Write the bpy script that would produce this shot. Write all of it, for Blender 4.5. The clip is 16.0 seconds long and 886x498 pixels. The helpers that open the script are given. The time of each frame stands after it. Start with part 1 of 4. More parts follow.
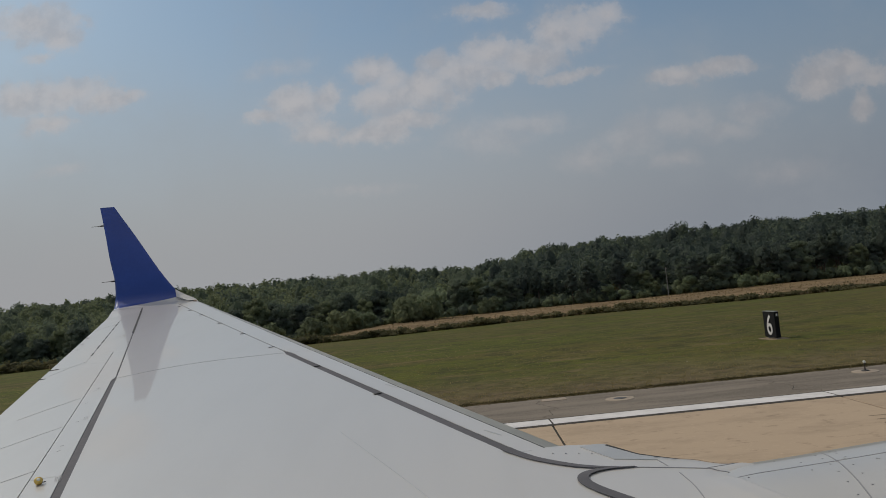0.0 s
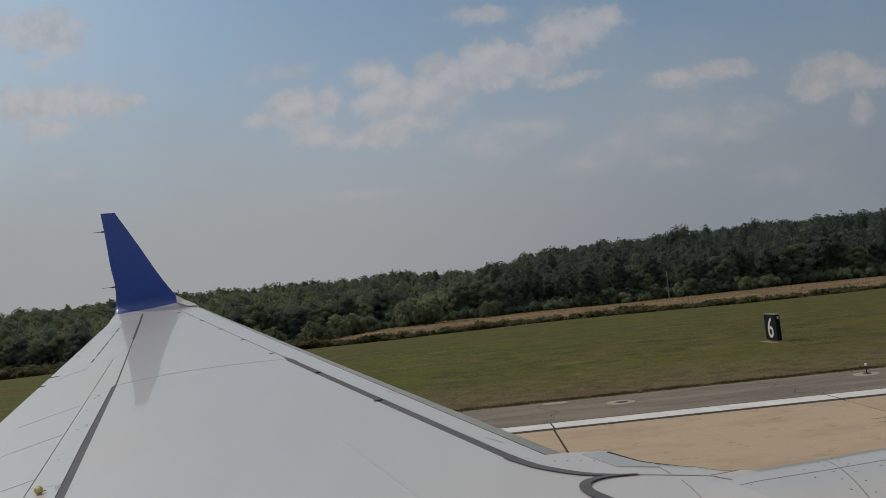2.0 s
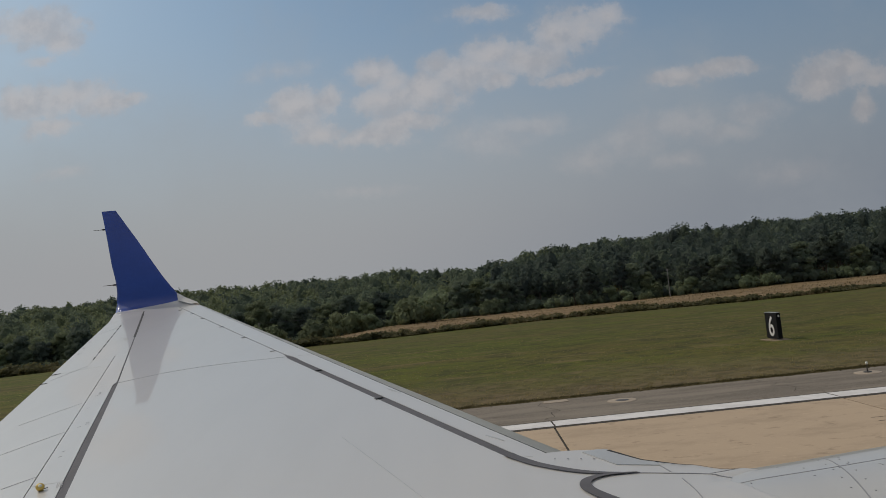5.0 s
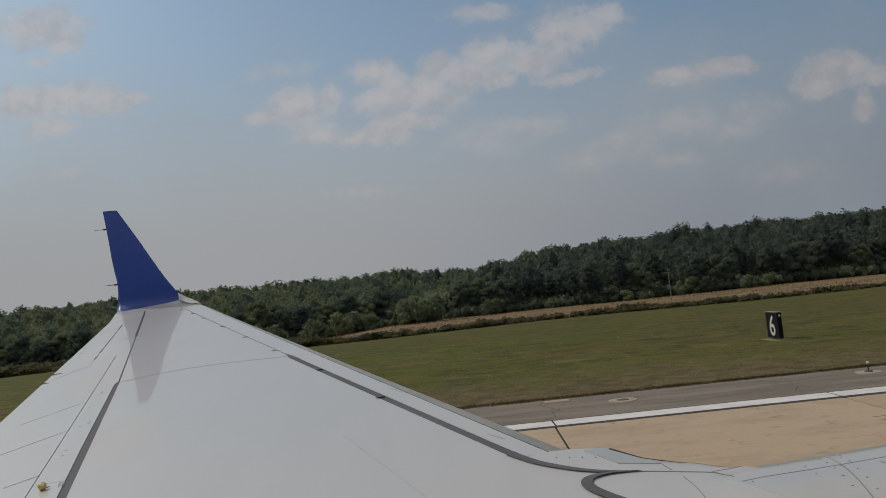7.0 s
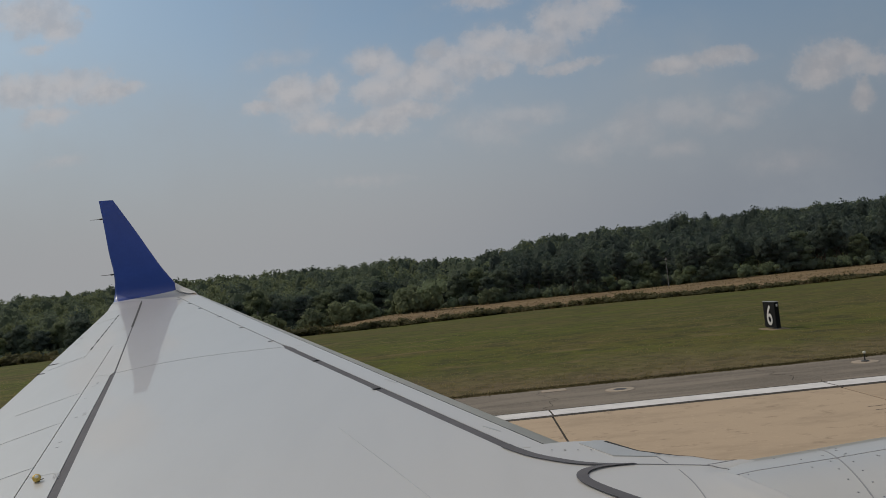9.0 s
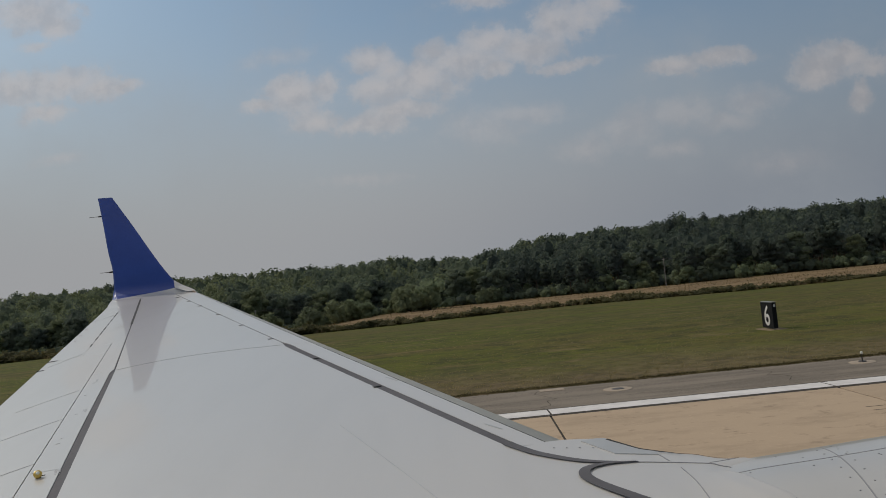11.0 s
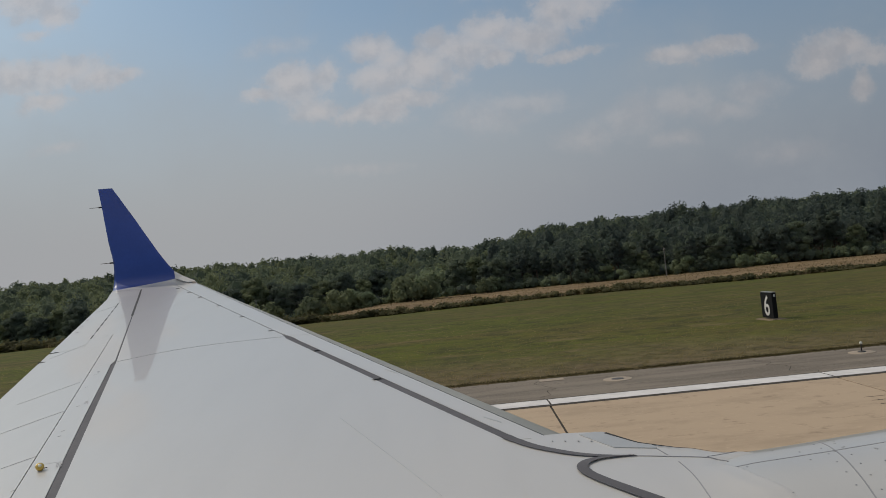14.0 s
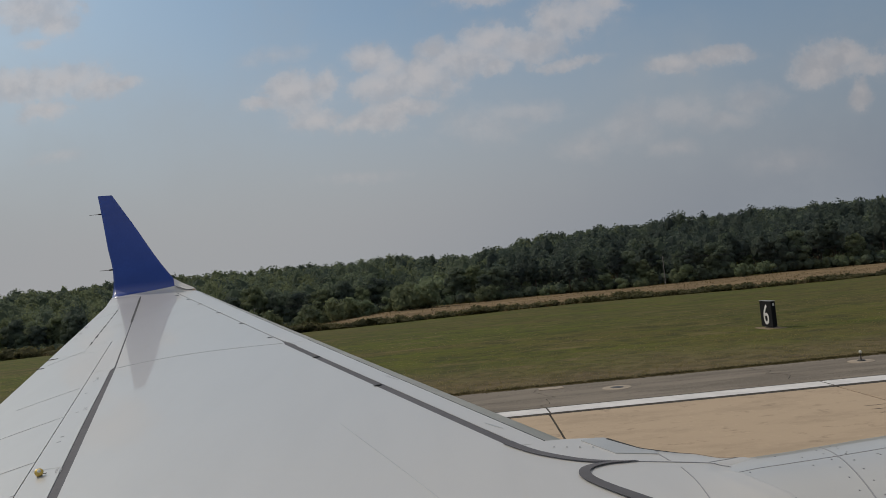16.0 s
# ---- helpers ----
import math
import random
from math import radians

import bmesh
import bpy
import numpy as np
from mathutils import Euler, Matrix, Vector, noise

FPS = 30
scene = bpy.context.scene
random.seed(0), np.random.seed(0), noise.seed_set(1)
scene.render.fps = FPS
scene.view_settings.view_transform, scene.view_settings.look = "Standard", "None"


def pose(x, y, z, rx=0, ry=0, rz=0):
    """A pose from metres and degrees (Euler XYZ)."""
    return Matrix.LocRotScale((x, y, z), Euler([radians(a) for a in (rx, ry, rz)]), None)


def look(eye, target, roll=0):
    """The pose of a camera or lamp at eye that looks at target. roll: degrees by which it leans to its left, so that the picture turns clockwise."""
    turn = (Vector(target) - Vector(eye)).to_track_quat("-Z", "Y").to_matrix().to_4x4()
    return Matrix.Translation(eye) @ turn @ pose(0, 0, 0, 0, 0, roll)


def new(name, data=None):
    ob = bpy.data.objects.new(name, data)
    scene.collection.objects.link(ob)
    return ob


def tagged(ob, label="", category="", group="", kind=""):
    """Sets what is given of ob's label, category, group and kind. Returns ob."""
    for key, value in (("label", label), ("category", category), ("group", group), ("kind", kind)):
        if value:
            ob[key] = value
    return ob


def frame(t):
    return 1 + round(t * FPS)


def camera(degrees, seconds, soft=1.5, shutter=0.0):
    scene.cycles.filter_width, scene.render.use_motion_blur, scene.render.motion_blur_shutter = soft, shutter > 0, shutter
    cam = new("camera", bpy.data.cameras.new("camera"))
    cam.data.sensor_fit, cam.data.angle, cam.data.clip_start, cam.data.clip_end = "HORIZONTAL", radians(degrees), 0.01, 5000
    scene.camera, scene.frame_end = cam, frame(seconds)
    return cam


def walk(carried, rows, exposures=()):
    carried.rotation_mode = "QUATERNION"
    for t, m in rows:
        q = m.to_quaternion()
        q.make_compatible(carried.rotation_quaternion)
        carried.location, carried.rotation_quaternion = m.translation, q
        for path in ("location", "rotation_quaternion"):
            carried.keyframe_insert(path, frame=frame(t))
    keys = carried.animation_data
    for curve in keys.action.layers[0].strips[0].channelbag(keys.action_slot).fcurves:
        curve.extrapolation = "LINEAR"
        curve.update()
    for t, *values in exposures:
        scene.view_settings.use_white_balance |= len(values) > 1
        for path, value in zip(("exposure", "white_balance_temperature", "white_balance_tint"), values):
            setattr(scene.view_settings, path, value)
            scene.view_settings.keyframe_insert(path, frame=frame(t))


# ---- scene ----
# ---- the camera and its walk ----
cam = camera(60, 16.0, soft=0.9)
# seconds, place, pitch, yaw, lean
WALK = (
    (0.0, 0.003, -0.012, 3.579, 3.75, 0.03, -5.76),
    (0.5, 0.018, 0.006, 3.596, 3.20, 0.00, -5.86),
    (1.0, -0.000, -0.002, 3.590, 4.04, 0.30, -5.82),
    (1.5, 0.010, -0.005, 3.588, 4.01, 0.11, -5.88),
    (2.0, 0.005, -0.004, 3.594, 4.03, 0.02, -5.97),
    (2.5, 0.003, -0.001, 3.593, 4.04, 0.03, -5.91),
    (3.0, 0.001, -0.012, 3.589, 4.09, 0.01, -5.91),
    (3.5, -0.007, -0.011, 3.590, 4.02, 0.05, -5.93),
    (4.0, -0.000, -0.013, 3.600, 3.98, 0.01, -5.94),
    (6.5, 0.006, -0.002, 3.587, 3.77, -0.12, -5.89),
    (7.0, 0.001, -0.012, 3.591, 3.88, -0.11, -5.95),
    (7.5, -0.016, -0.015, 3.597, 3.60, 0.10, -5.90),
    (8.0, 0.024, 0.007, 3.598, 3.34, -0.37, -6.02),
    (8.5, -0.001, -0.002, 3.614, 3.07, -0.01, -5.98),
    (9.0, 0.014, 0.009, 3.603, 3.07, -0.05, -5.91),
    (11.5, -0.011, 0.006, 3.598, 2.93, 0.10, -5.65),
    (12.0, 0.020, 0.009, 3.605, 2.77, -0.20, -5.70),
    (12.5, 0.002, 0.000, 3.604, 2.64, -0.01, -5.67),
    (13.0, 0.001, 0.007, 3.614, 2.50, -0.07, -5.68),
    (13.5, -0.002, -0.003, 3.606, 2.49, 0.03, -5.65),
    (14.0, -0.002, -0.004, 3.620, 2.22, 0.00, -5.66),
    (14.5, -0.003, 0.007, 3.602, 2.40, 0.08, -5.62),
    (15.0, -0.017, -0.003, 3.607, 2.82, 0.22, -5.60),
    (15.5, -0.009, -0.005, 3.610, 2.53, 0.06, -5.66),
    (16.0, -0.015, -0.002, 3.605, 2.85, 0.14, -5.57),
)


def held(x, y, z, pitch, yaw, lean):
    p, a = radians(pitch), radians(yaw)
    way = Vector((math.sin(a) * math.cos(p), math.cos(a) * math.cos(p), math.sin(p)))
    return look((x, y, z), Vector((x, y, z)) + way, lean)


walk(cam, [(row[0], held(*row[1:])) for row in WALK], exposures=((0.0, -0.75), (11.6, -0.75), (12.4, -0.63), (14.5, -0.64), (16.0, -0.68)))

# ---- world, sun ----
SUN_WAY = Vector((-0.60, 0.35, 0.72)).normalized()


class Graph:
    """Short hand for node trees."""

    def __init__(self, tree):
        self.tree = tree

    def put(self, kind, *inputs, **settings):
        node = self.tree.nodes.new(kind)
        for key, value in settings.items():
            if key == "op":
                node.operation = value
            elif key == "blend":
                node.data_type, node.blend_type = "RGBA", value
            elif key == "sky":
                node.sky_type = value
            elif key == "interp":
                node.interpolation_type = value
        for slot, value in inputs:
            socket = node.inputs[slot]
            if isinstance(value, bpy.types.NodeSocket):
                self.tree.links.new(value, socket)
            else:
                socket.default_value = value
        return node

    def math(self, op, a, b=0.0, c=0.0):
        return self.put("ShaderNodeMath", (0, a), (1, b), (2, c), op=op).outputs[0]

    def vec(self, op, a, b=(0, 0, 0)):
        return self.put("ShaderNodeVectorMath", (0, a), (1, b), op=op)

    def noise(self, where, scale, detail=4.0, rough=0.55):
        return self.put("ShaderNodeTexNoise", ("Vector", where), ("Scale", scale), ("Detail", detail), ("Roughness", rough))

    def span(self, value, a, b, c=0.0, d=1.0):
        node = self.put("ShaderNodeMapRange", ("Value", value), ("From Min", a), ("From Max", b), ("To Min", c), ("To Max", d), interp="SMOOTHSTEP")
        return node.outputs[0]

    def mix(self, fac, a, b, blend="MIX"):
        node = self.put("ShaderNodeMix", blend=blend)
        for slot, value in ((0, fac), (6, a), (7, b)):
            if isinstance(value, bpy.types.NodeSocket):
                self.tree.links.new(value, node.inputs[slot])
            else:
                node.inputs[slot].default_value = (*value, 1.0) if slot > 0 and len(value) == 3 else value
        return node.outputs[2]


def make_world():
    world = bpy.data.worlds.new("summer_sky")
    scene.world = world
    world.use_nodes = True
    world.node_tree.nodes.clear()
    g = Graph(world.node_tree)
    way = g.put("ShaderNodeTexCoord").outputs["Generated"]
    sky = g.put("ShaderNodeTexSky", sky="NISHITA")
    sky.sun_disc, sky.sun_elevation, sky.sun_rotation = False, math.asin(SUN_WAY.z), math.atan2(SUN_WAY.x, SUN_WAY.y)
    sky.air_density, sky.dust_density, sky.ozone_density = 1.0, 2.0, 1.0
    part_ = g.put("ShaderNodeSeparateXYZ", (0, way)).outputs
    depth = g.math("MAXIMUM", g.math("ABSOLUTE", part_[1]), 0.08)
    # the cloud deck, in slopes: across and up for each metre out
    deck = g.put("ShaderNodeCombineXYZ", (0, g.math("DIVIDE", part_[0], depth)), (1, g.math("DIVIDE", part_[2], depth))).outputs[0]
    warp = g.noise(deck, 9.0, 6.0, 0.62)
    shift = g.vec("SCALE", g.vec("SUBTRACT", warp.outputs["Color"], (0.5, 0.5, 0.5)).outputs[0])
    shift.inputs["Scale"].default_value = 0.05
    place = g.vec("ADD", deck, shift.outputs[0]).outputs[0]

    def reach(lumps):
        """How far out of the nearest lump: 1 at its rim."""
        nearest = None
        for cx, cy, sx, sy, thin in lumps:
            off = g.vec("MULTIPLY", g.vec("SUBTRACT", place, (cx, cy, 0)).outputs[0], (0.8 / sx, 0.8 / sy, 0)).outputs[0]
            far = g.math("ADD", g.vec("LENGTH", off).outputs["Value"], thin)
            nearest = far if nearest is None else g.math("SMOOTH_MIN", nearest, far, 0.25)
        return nearest

    nearest = reach(WEST_BANK + MIDDLE_BANK + EAST_BANK + SMALL_CLOUDS)
    fine = g.noise(deck, 30.0, 9.0, 0.62).outputs[0]
    lumps = g.noise(deck, 14.0, 9.0, 0.58).outputs[0]
    shaded = g.noise(g.vec("ADD", deck, (-0.008, 0.014, 0)).outputs[0], 14.0, 9.0, 0.58).outputs[0]
    ragged = g.math("MULTIPLY_ADD", g.math("SUBTRACT", fine, 0.5), 1.3, nearest)
    ragged = g.math("MULTIPLY_ADD", g.math("SUBTRACT", lumps, 0.5), 1.35, ragged)
    crisp = g.math("MULTIPLY_ADD", g.math("SUBTRACT", g.noise(deck, 75.0, 8.0, 0.6).outputs[0], 0.5), 0.7, ragged)
    cover = g.math("ADD", g.span(ragged, 1.55, 0.05, 0.0, 0.44), g.span(crisp, 1.17, 0.76, 0.0, 0.27))
    thread = g.math("MULTIPLY_ADD", g.math("SUBTRACT", fine, 0.5), 1.6, reach(WISPS))
    cover = g.math("MAXIMUM", cover, g.span(thread, 1.5, 0.2, 0.0, 0.36))
    relief = g.span(g.math("SUBTRACT", shaded, lumps), -0.10, 0.12)
    veil = g.span(g.noise(deck, 3.2, 5.0, 0.6).outputs[0], 0.42, 0.72, 0.0, 0.30)
    lift = g.math("MAXIMUM", part_[2], 0.0)
    haze = g.span(lift, 0.06, 0.42, 1.0, 0.06)
    base = g.mix(1.0, sky.outputs[0], (0.83, 0.975, 0.97), "MULTIPLY")
    base = g.vec("SCALE", base)
    base.inputs["Scale"].default_value = SKY_STRENGTH
    toward = g.span(g.vec("DOT_PRODUCT", way, tuple(SUN_WAY)).outputs["Value"], 0.0, 0.6)
    murk = g.mix(toward, HAZE_AWAY, HAZE)
    base = g.mix(g.math("MULTIPLY", haze, 0.985), base.outputs[0], murk)
    glow = g.span(g.vec("DOT_PRODUCT", way, tuple(SUN_WAY)).outputs["Value"], 0.88, 1.0, 0.0, 0.45)
    base = g.mix(glow, base, (1.25, 1.15, 1.0))
    base = g.mix(veil, base, (0.53, 0.56, 0.585))
    # an unseen thin milky sheet overhead, added to whiten and soften the skylight
    base = g.mix(g.span(lift, 0.46, 0.80, 0.0, 0.75), base, (0.80, 0.78, 0.76))
    tone = g.mix(relief, (0.685, 0.640, 0.628), (0.545, 0.530, 0.545))
    tone = g.mix(1.0, tone, g.mix(toward, (0.94, 0.94, 0.95), (1.17, 1.175, 1.18)), "MULTIPLY")
    base = g.mix(g.math("MULTIPLY", cover, g.span(part_[2], 0.0, 0.16, 0.25, 1.0)), base, tone)
    shade = g.put("ShaderNodeBackground", ("Color", base), ("Strength", 1.0))
    out = g.put("ShaderNodeOutputWorld", ("Surface", shade.outputs[0]))


SKY_STRENGTH = 0.145
HAZE = (0.558, 0.566, 0.587)  # towards the sun
HAZE_AWAY = (0.338, 0.378, 0.444)
# cumulus lumps of each bank: across, up, half width, half height (slopes), thinness
WEST_BANK = (
    (-0.513, 0.426, 0.049, 0.022, 0.00), (-0.476, 0.405, 0.024, 0.019, 0.10), (-0.501, 0.379, 0.030, 0.011, 0.40), (-0.543, 0.322, 0.029, 0.020, 0.05), (-0.475, 0.323, 0.047, 0.020, 0.00),
    (-0.435, 0.308, 0.034, 0.015, 0.00), (-0.400, 0.306, 0.023, 0.007, 0.10), (-0.497, 0.284, 0.038, 0.014, 0.25),
)
MIDDLE_BANK = (
    (-0.170, 0.277, 0.039, 0.022, 0.00), (-0.132, 0.282, 0.024, 0.015, 0.05), (-0.220, 0.264, 0.021, 0.009, 0.10), (-0.144, 0.239, 0.045, 0.017, 0.25), (-0.078, 0.226, 0.053, 0.014, 0.15),
    (-0.035, 0.237, 0.045, 0.012, 0.05), (-0.051, 0.269, 0.045, 0.020, 0.00), (-0.067, 0.315, 0.024, 0.017, 0.00), (-0.045, 0.292, 0.023, 0.022, 0.15), (-0.001, 0.276, 0.034, 0.026, 0.05),
    (0.013, 0.318, 0.021, 0.014, 0.00),
)
EAST_BANK = (
    (0.058, 0.301, 0.047, 0.019, 0.00), (0.088, 0.322, 0.032, 0.017, 0.00), (0.093, 0.285, 0.027, 0.011, 0.10), (0.138, 0.312, 0.045, 0.020, 0.00), (0.181, 0.338, 0.026, 0.028, 0.00),
    (0.212, 0.333, 0.045, 0.026, 0.20), (0.191, 0.281, 0.060, 0.008, 0.40), (0.081, 0.375, 0.038, 0.011, 0.10), (0.244, 0.355, 0.030, 0.023, 0.30),
)
SMALL_CLOUDS = (
    (0.330, 0.258, 0.032, 0.013, 0.05), (0.387, 0.266, 0.039, 0.010, 0.10), (0.520, 0.248, 0.032, 0.020, 0.00), (0.555, 0.258, 0.041, 0.014, 0.00), (0.590, 0.241, 0.038, 0.019, 0.15),
    (0.572, 0.206, 0.014, 0.022, 0.20),
)
WISPS = (
    (0.124, 0.220, 0.047, 0.012, 0.00), (0.078, 0.209, 0.064, 0.026, 0.30), (0.204, 0.169, 0.041, 0.019, 0.20), (0.266, 0.188, 0.034, 0.025, 0.10), (0.319, 0.197, 0.056, 0.015, 0.00),
    (0.425, 0.207, 0.039, 0.017, 0.10), (0.388, 0.179, 0.032, 0.014, 0.20), (0.314, 0.153, 0.034, 0.015, 0.30), (-0.487, 0.220, 0.032, 0.009, 0.15), (0.462, 0.119, 0.068, 0.020, 0.45),
    (-0.100, 0.151, 0.064, 0.010, 0.45), (-0.195, 0.331, 0.047, 0.014, 0.30),
)
make_world()
lamp = bpy.data.lights.new("sun", "SUN")
lamp.energy, lamp.angle, lamp.color = 2.35, radians(2.0), (1.0, 0.905, 0.765)
sun = new("sun", lamp)
sun.matrix_world = look((0, 0, 60), Vector((0, 0, 60)) - SUN_WAY)


# ---- materials ----
def material(name, colour, rough=0.6, metal=0.0, coat=0.0, paint=None, bump=0.0, bump_scale=30.0, spec=0.5, coat_rough=0.05):
    """A surface: paint(g, where, colour) may give the base colour from the place on the object."""
    mat = bpy.data.materials.new(name)
    mat.use_nodes = True
    mat.node_tree.nodes.clear()
    g = Graph(mat.node_tree)
    where = g.put("ShaderNodeNewGeometry").outputs["Position"]
    shader = g.put("ShaderNodeBsdfPrincipled", ("Roughness", rough), ("Metallic", metal), ("Coat Weight", coat), ("Coat Roughness", coat_rough), ("Specular IOR Level", spec), ("Coat IOR", 1.65))
    tint = paint(g, where, colour) if paint else mottled(g, where, colour)
    g.tree.links.new(tint, shader.inputs["Base Color"])
    if bump:
        height = g.noise(where, bump_scale, 6.0).outputs[0]
        node = g.put("ShaderNodeBump", ("Height", height), ("Strength", bump), ("Distance", 0.02))
        g.tree.links.new(node.outputs[0], shader.inputs["Normal"])
    g.put("ShaderNodeOutputMaterial", ("Surface", shader.outputs[0]))
    return mat


def scaled(colour, k):
    return tuple(min(1.0, c * k) for c in colour)


def mottled(g, where, colour, low=0.9, high=1.08, coarse=1.5, fine=25.0):
    first = g.mix(g.span(g.noise(where, coarse).outputs[0], 0.35, 0.65), scaled(colour, low), scaled(colour, high))
    return g.mix(g.span(g.noise(where, fine, 5.0).outputs[0], 0.4, 0.7, 0.0, 0.35), first, scaled(colour, low * 0.92))


def stretched(g, where, k):
    return g.vec("MULTIPLY", where, k).outputs[0]


def wing_paint(g, where, colour):
    streak = g.noise(stretched(g, where, (4.0, 0.7, 1.0)), 1.1, 5.0).outputs[0]
    base = g.mix(g.span(streak, 0.4, 0.7, 0.0, 0.5), colour, scaled(colour, 0.95))
    return g.mix(g.span(g.noise(where, 22.0, 6.0, 0.7).outputs[0], 0.55, 0.8, 0.0, 0.25), base, scaled(colour, 0.9))


def turf(g, where, colour):
    out = g.put("ShaderNodeSeparateXYZ", (0, where)).outputs[1]
    swathe = g.noise(stretched(g, where, (0.022, 0.05, 1.0)), 1.0, 5.0, 0.6).outputs[0]
    base = g.mix(g.span(swathe, 0.40, 0.60), (0.124, 0.103, 0.030), (0.106, 0.121, 0.016))
    mown = g.noise(stretched(g, where, (0.004, 0.20, 1.0)), 1.0, 3.0, 0.6).outputs[0]
    base = g.mix(g.span(mown, 0.52, 0.66, 0.0, 0.45), base, (0.079, 0.071, 0.022))
    lush = g.noise(stretched(g, where, (0.05, 0.08, 1.0)), 1.3, 6.0, 0.66).outputs[0]
    base = g.mix(g.span(lush, 0.48, 0.60, 0.0, 0.7), base, (0.073, 0.084, 0.016))
    dry = g.noise(stretched(g, where, (0.16, 0.24, 1.0)), 1.0, 8.0, 0.72).outputs[0]
    base = g.mix(g.span(dry, 0.53, 0.66, 0.0, 0.75), base, (0.194, 0.146, 0.068))
    clumps = g.noise(stretched(g, where, (0.48, 0.5, 1.0)), 1.0, 8.0, 0.74).outputs[0]
    base = g.mix(g.span(clumps, 0.48, 0.62, 0.0, 0.75), base, (0.041, 0.044, 0.015))
    wander = g.math("MULTIPLY_ADD", g.noise(where, 0.09, 5.0, 0.65).outputs[0], 18.0, out)
    verge = g.span(wander, 34.0, 50.0, 0.75, 0.0)
    coarse = g.span(g.noise(where, 0.9, 9.0, 0.78).outputs[0], 0.40, 0.62)
    base = g.mix(verge, base, g.mix(coarse, (0.212, 0.150, 0.096), (0.092, 0.067, 0.038)))
    blades = g.noise(stretched(g, where, (2.2, 1.8, 1.0)), 1.4, 9.0, 0.82).outputs[0]
    base = g.mix(g.span(blades, 0.45, 0.61, 0.0, 0.6), base, (0.045, 0.041, 0.018))
    pale = g.noise(stretched(g, where, (3.0, 2.6, 1.0)), 1.9, 9.0, 0.8).outputs[0]
    return g.mix(g.span(pale, 0.57, 0.69, 0.0, 0.65), base, (0.270, 0.212, 0.132))


def straw(g, where, colour):
    bands = g.noise(stretched(g, where, (0.03, 0.1, 1.0)), 1.0, 6.0, 0.65).outputs[0]
    base = g.mix(g.span(bands, 0.36, 0.64), (0.17, 0.118, 0.066), (0.255, 0.18, 0.10))
    tufts = g.noise(stretched(g, where, (0.5, 0.5, 1.0)), 1.0, 8.0, 0.7).outputs[0]
    return g.mix(g.span(tufts, 0.5, 0.7, 0.0, 0.55), base, (0.10, 0.078, 0.042))


def concrete(g, where, colour):
    each = g.put("ShaderNodeObjectInfo").outputs["Random"]
    base = g.mix(g.span(each, 0.0, 1.0), scaled(colour, 0.93), scaled(colour, 1.06))
    runs = g.noise(stretched(g, where, (0.30, 0.6, 1.0)), 1.0, 8.0, 0.68).outputs[0]
    base = g.mix(g.span(runs, 0.46, 0.64, 0.0, 0.6), base, scaled(colour, 0.80))
    spots = g.noise(where, 5.0, 8.0, 0.7).outputs[0]
    base = g.mix(g.span(spots, 0.55, 0.70, 0.0, 0.6), base, scaled(colour, 1.22))
    grime = g.noise(stretched(g, where, (1.5, 2.0, 1.0)), 1.0, 8.0, 0.72).outputs[0]
    return g.mix(g.span(grime, 0.56, 0.68, 0.0, 0.65), base, scaled(colour, 0.55))


def asphalt(g, where, colour):
    runs = g.noise(stretched(g, where, (0.15, 0.9, 1.0)), 1.0, 6.0, 0.6).outputs[0]
    base = g.mix(g.span(runs, 0.38, 0.62), scaled(colour, 0.76), scaled(colour, 1.14))
    grit = g.noise(where, 14.0, 8.0, 0.75).outputs[0]
    base = g.mix(g.span(grit, 0.48, 0.66, 0.0, 0.6), base, scaled(colour, 1.4))
    return g.mix(g.span(g.noise(where, 2.3, 7.0, 0.7).outputs[0], 0.56, 0.70, 0.0, 0.6), base, scaled(colour, 0.52))


def foliage(name, dark, light):
    mat = bpy.data.materials.new(name)
    mat.use_nodes = True
    mat.node_tree.nodes.clear()
    g = Graph(mat.node_tree)
    geo = g.put("ShaderNodeNewGeometry").outputs
    each = g.put("ShaderNodeObjectInfo").outputs["Random"]
    stand = g.noise(geo["Position"], 0.11, 3.0, 0.6).outputs[0]
    leaf = g.math("ADD", g.math("MULTIPLY", geo["Random Per Island"], 0.22), g.math("MULTIPLY", each, 0.45))
    k = g.math("ADD", leaf, g.span(stand, 0.36, 0.64, 0.0, 0.50))
    tint = g.mix(k, dark, light)
    shader = g.put("ShaderNodeBsdfPrincipled", ("Base Color", tint), ("Roughness", 0.75), ("Specular IOR Level", 0.2))
    thin = g.put("ShaderNodeBsdfTranslucent", ("Color", tint))
    both = g.put("ShaderNodeMixShader", (0, 0.48), (1, shader.outputs[0]), (2, thin.outputs[0]))
    g.put("ShaderNodeOutputMaterial", ("Surface", both.outputs[0]))
    return mat


M_WING = material("wing_paint_light_grey", (0.578, 0.556, 0.530), 0.38, coat=0.52, paint=wing_paint, coat_rough=0.03)
M_NACELLE = material("nacelle_paint_light_grey", (0.515, 0.508, 0.495), 0.36, coat=0.6, paint=wing_paint, coat_rough=0.05)
M_BLUE = material("winglet_paint_blue", (0.030, 0.070, 0.315), 0.32, coat=0.12, spec=0.35, coat_rough=0.06)
M_SEAL = material("grey_sealant", (0.135, 0.132, 0.142), 0.75, bump=0.1, spec=0.15)
M_SEAM = material("seam_shadow_grey", (0.33, 0.33, 0.34), 0.7, spec=0.2)
M_FAINT = material("faded_stencil_grey", (0.40, 0.39, 0.40), 0.7, spec=0.2)
M_DARK = material("dark_rubber", (0.03, 0.03, 0.03), 0.7)
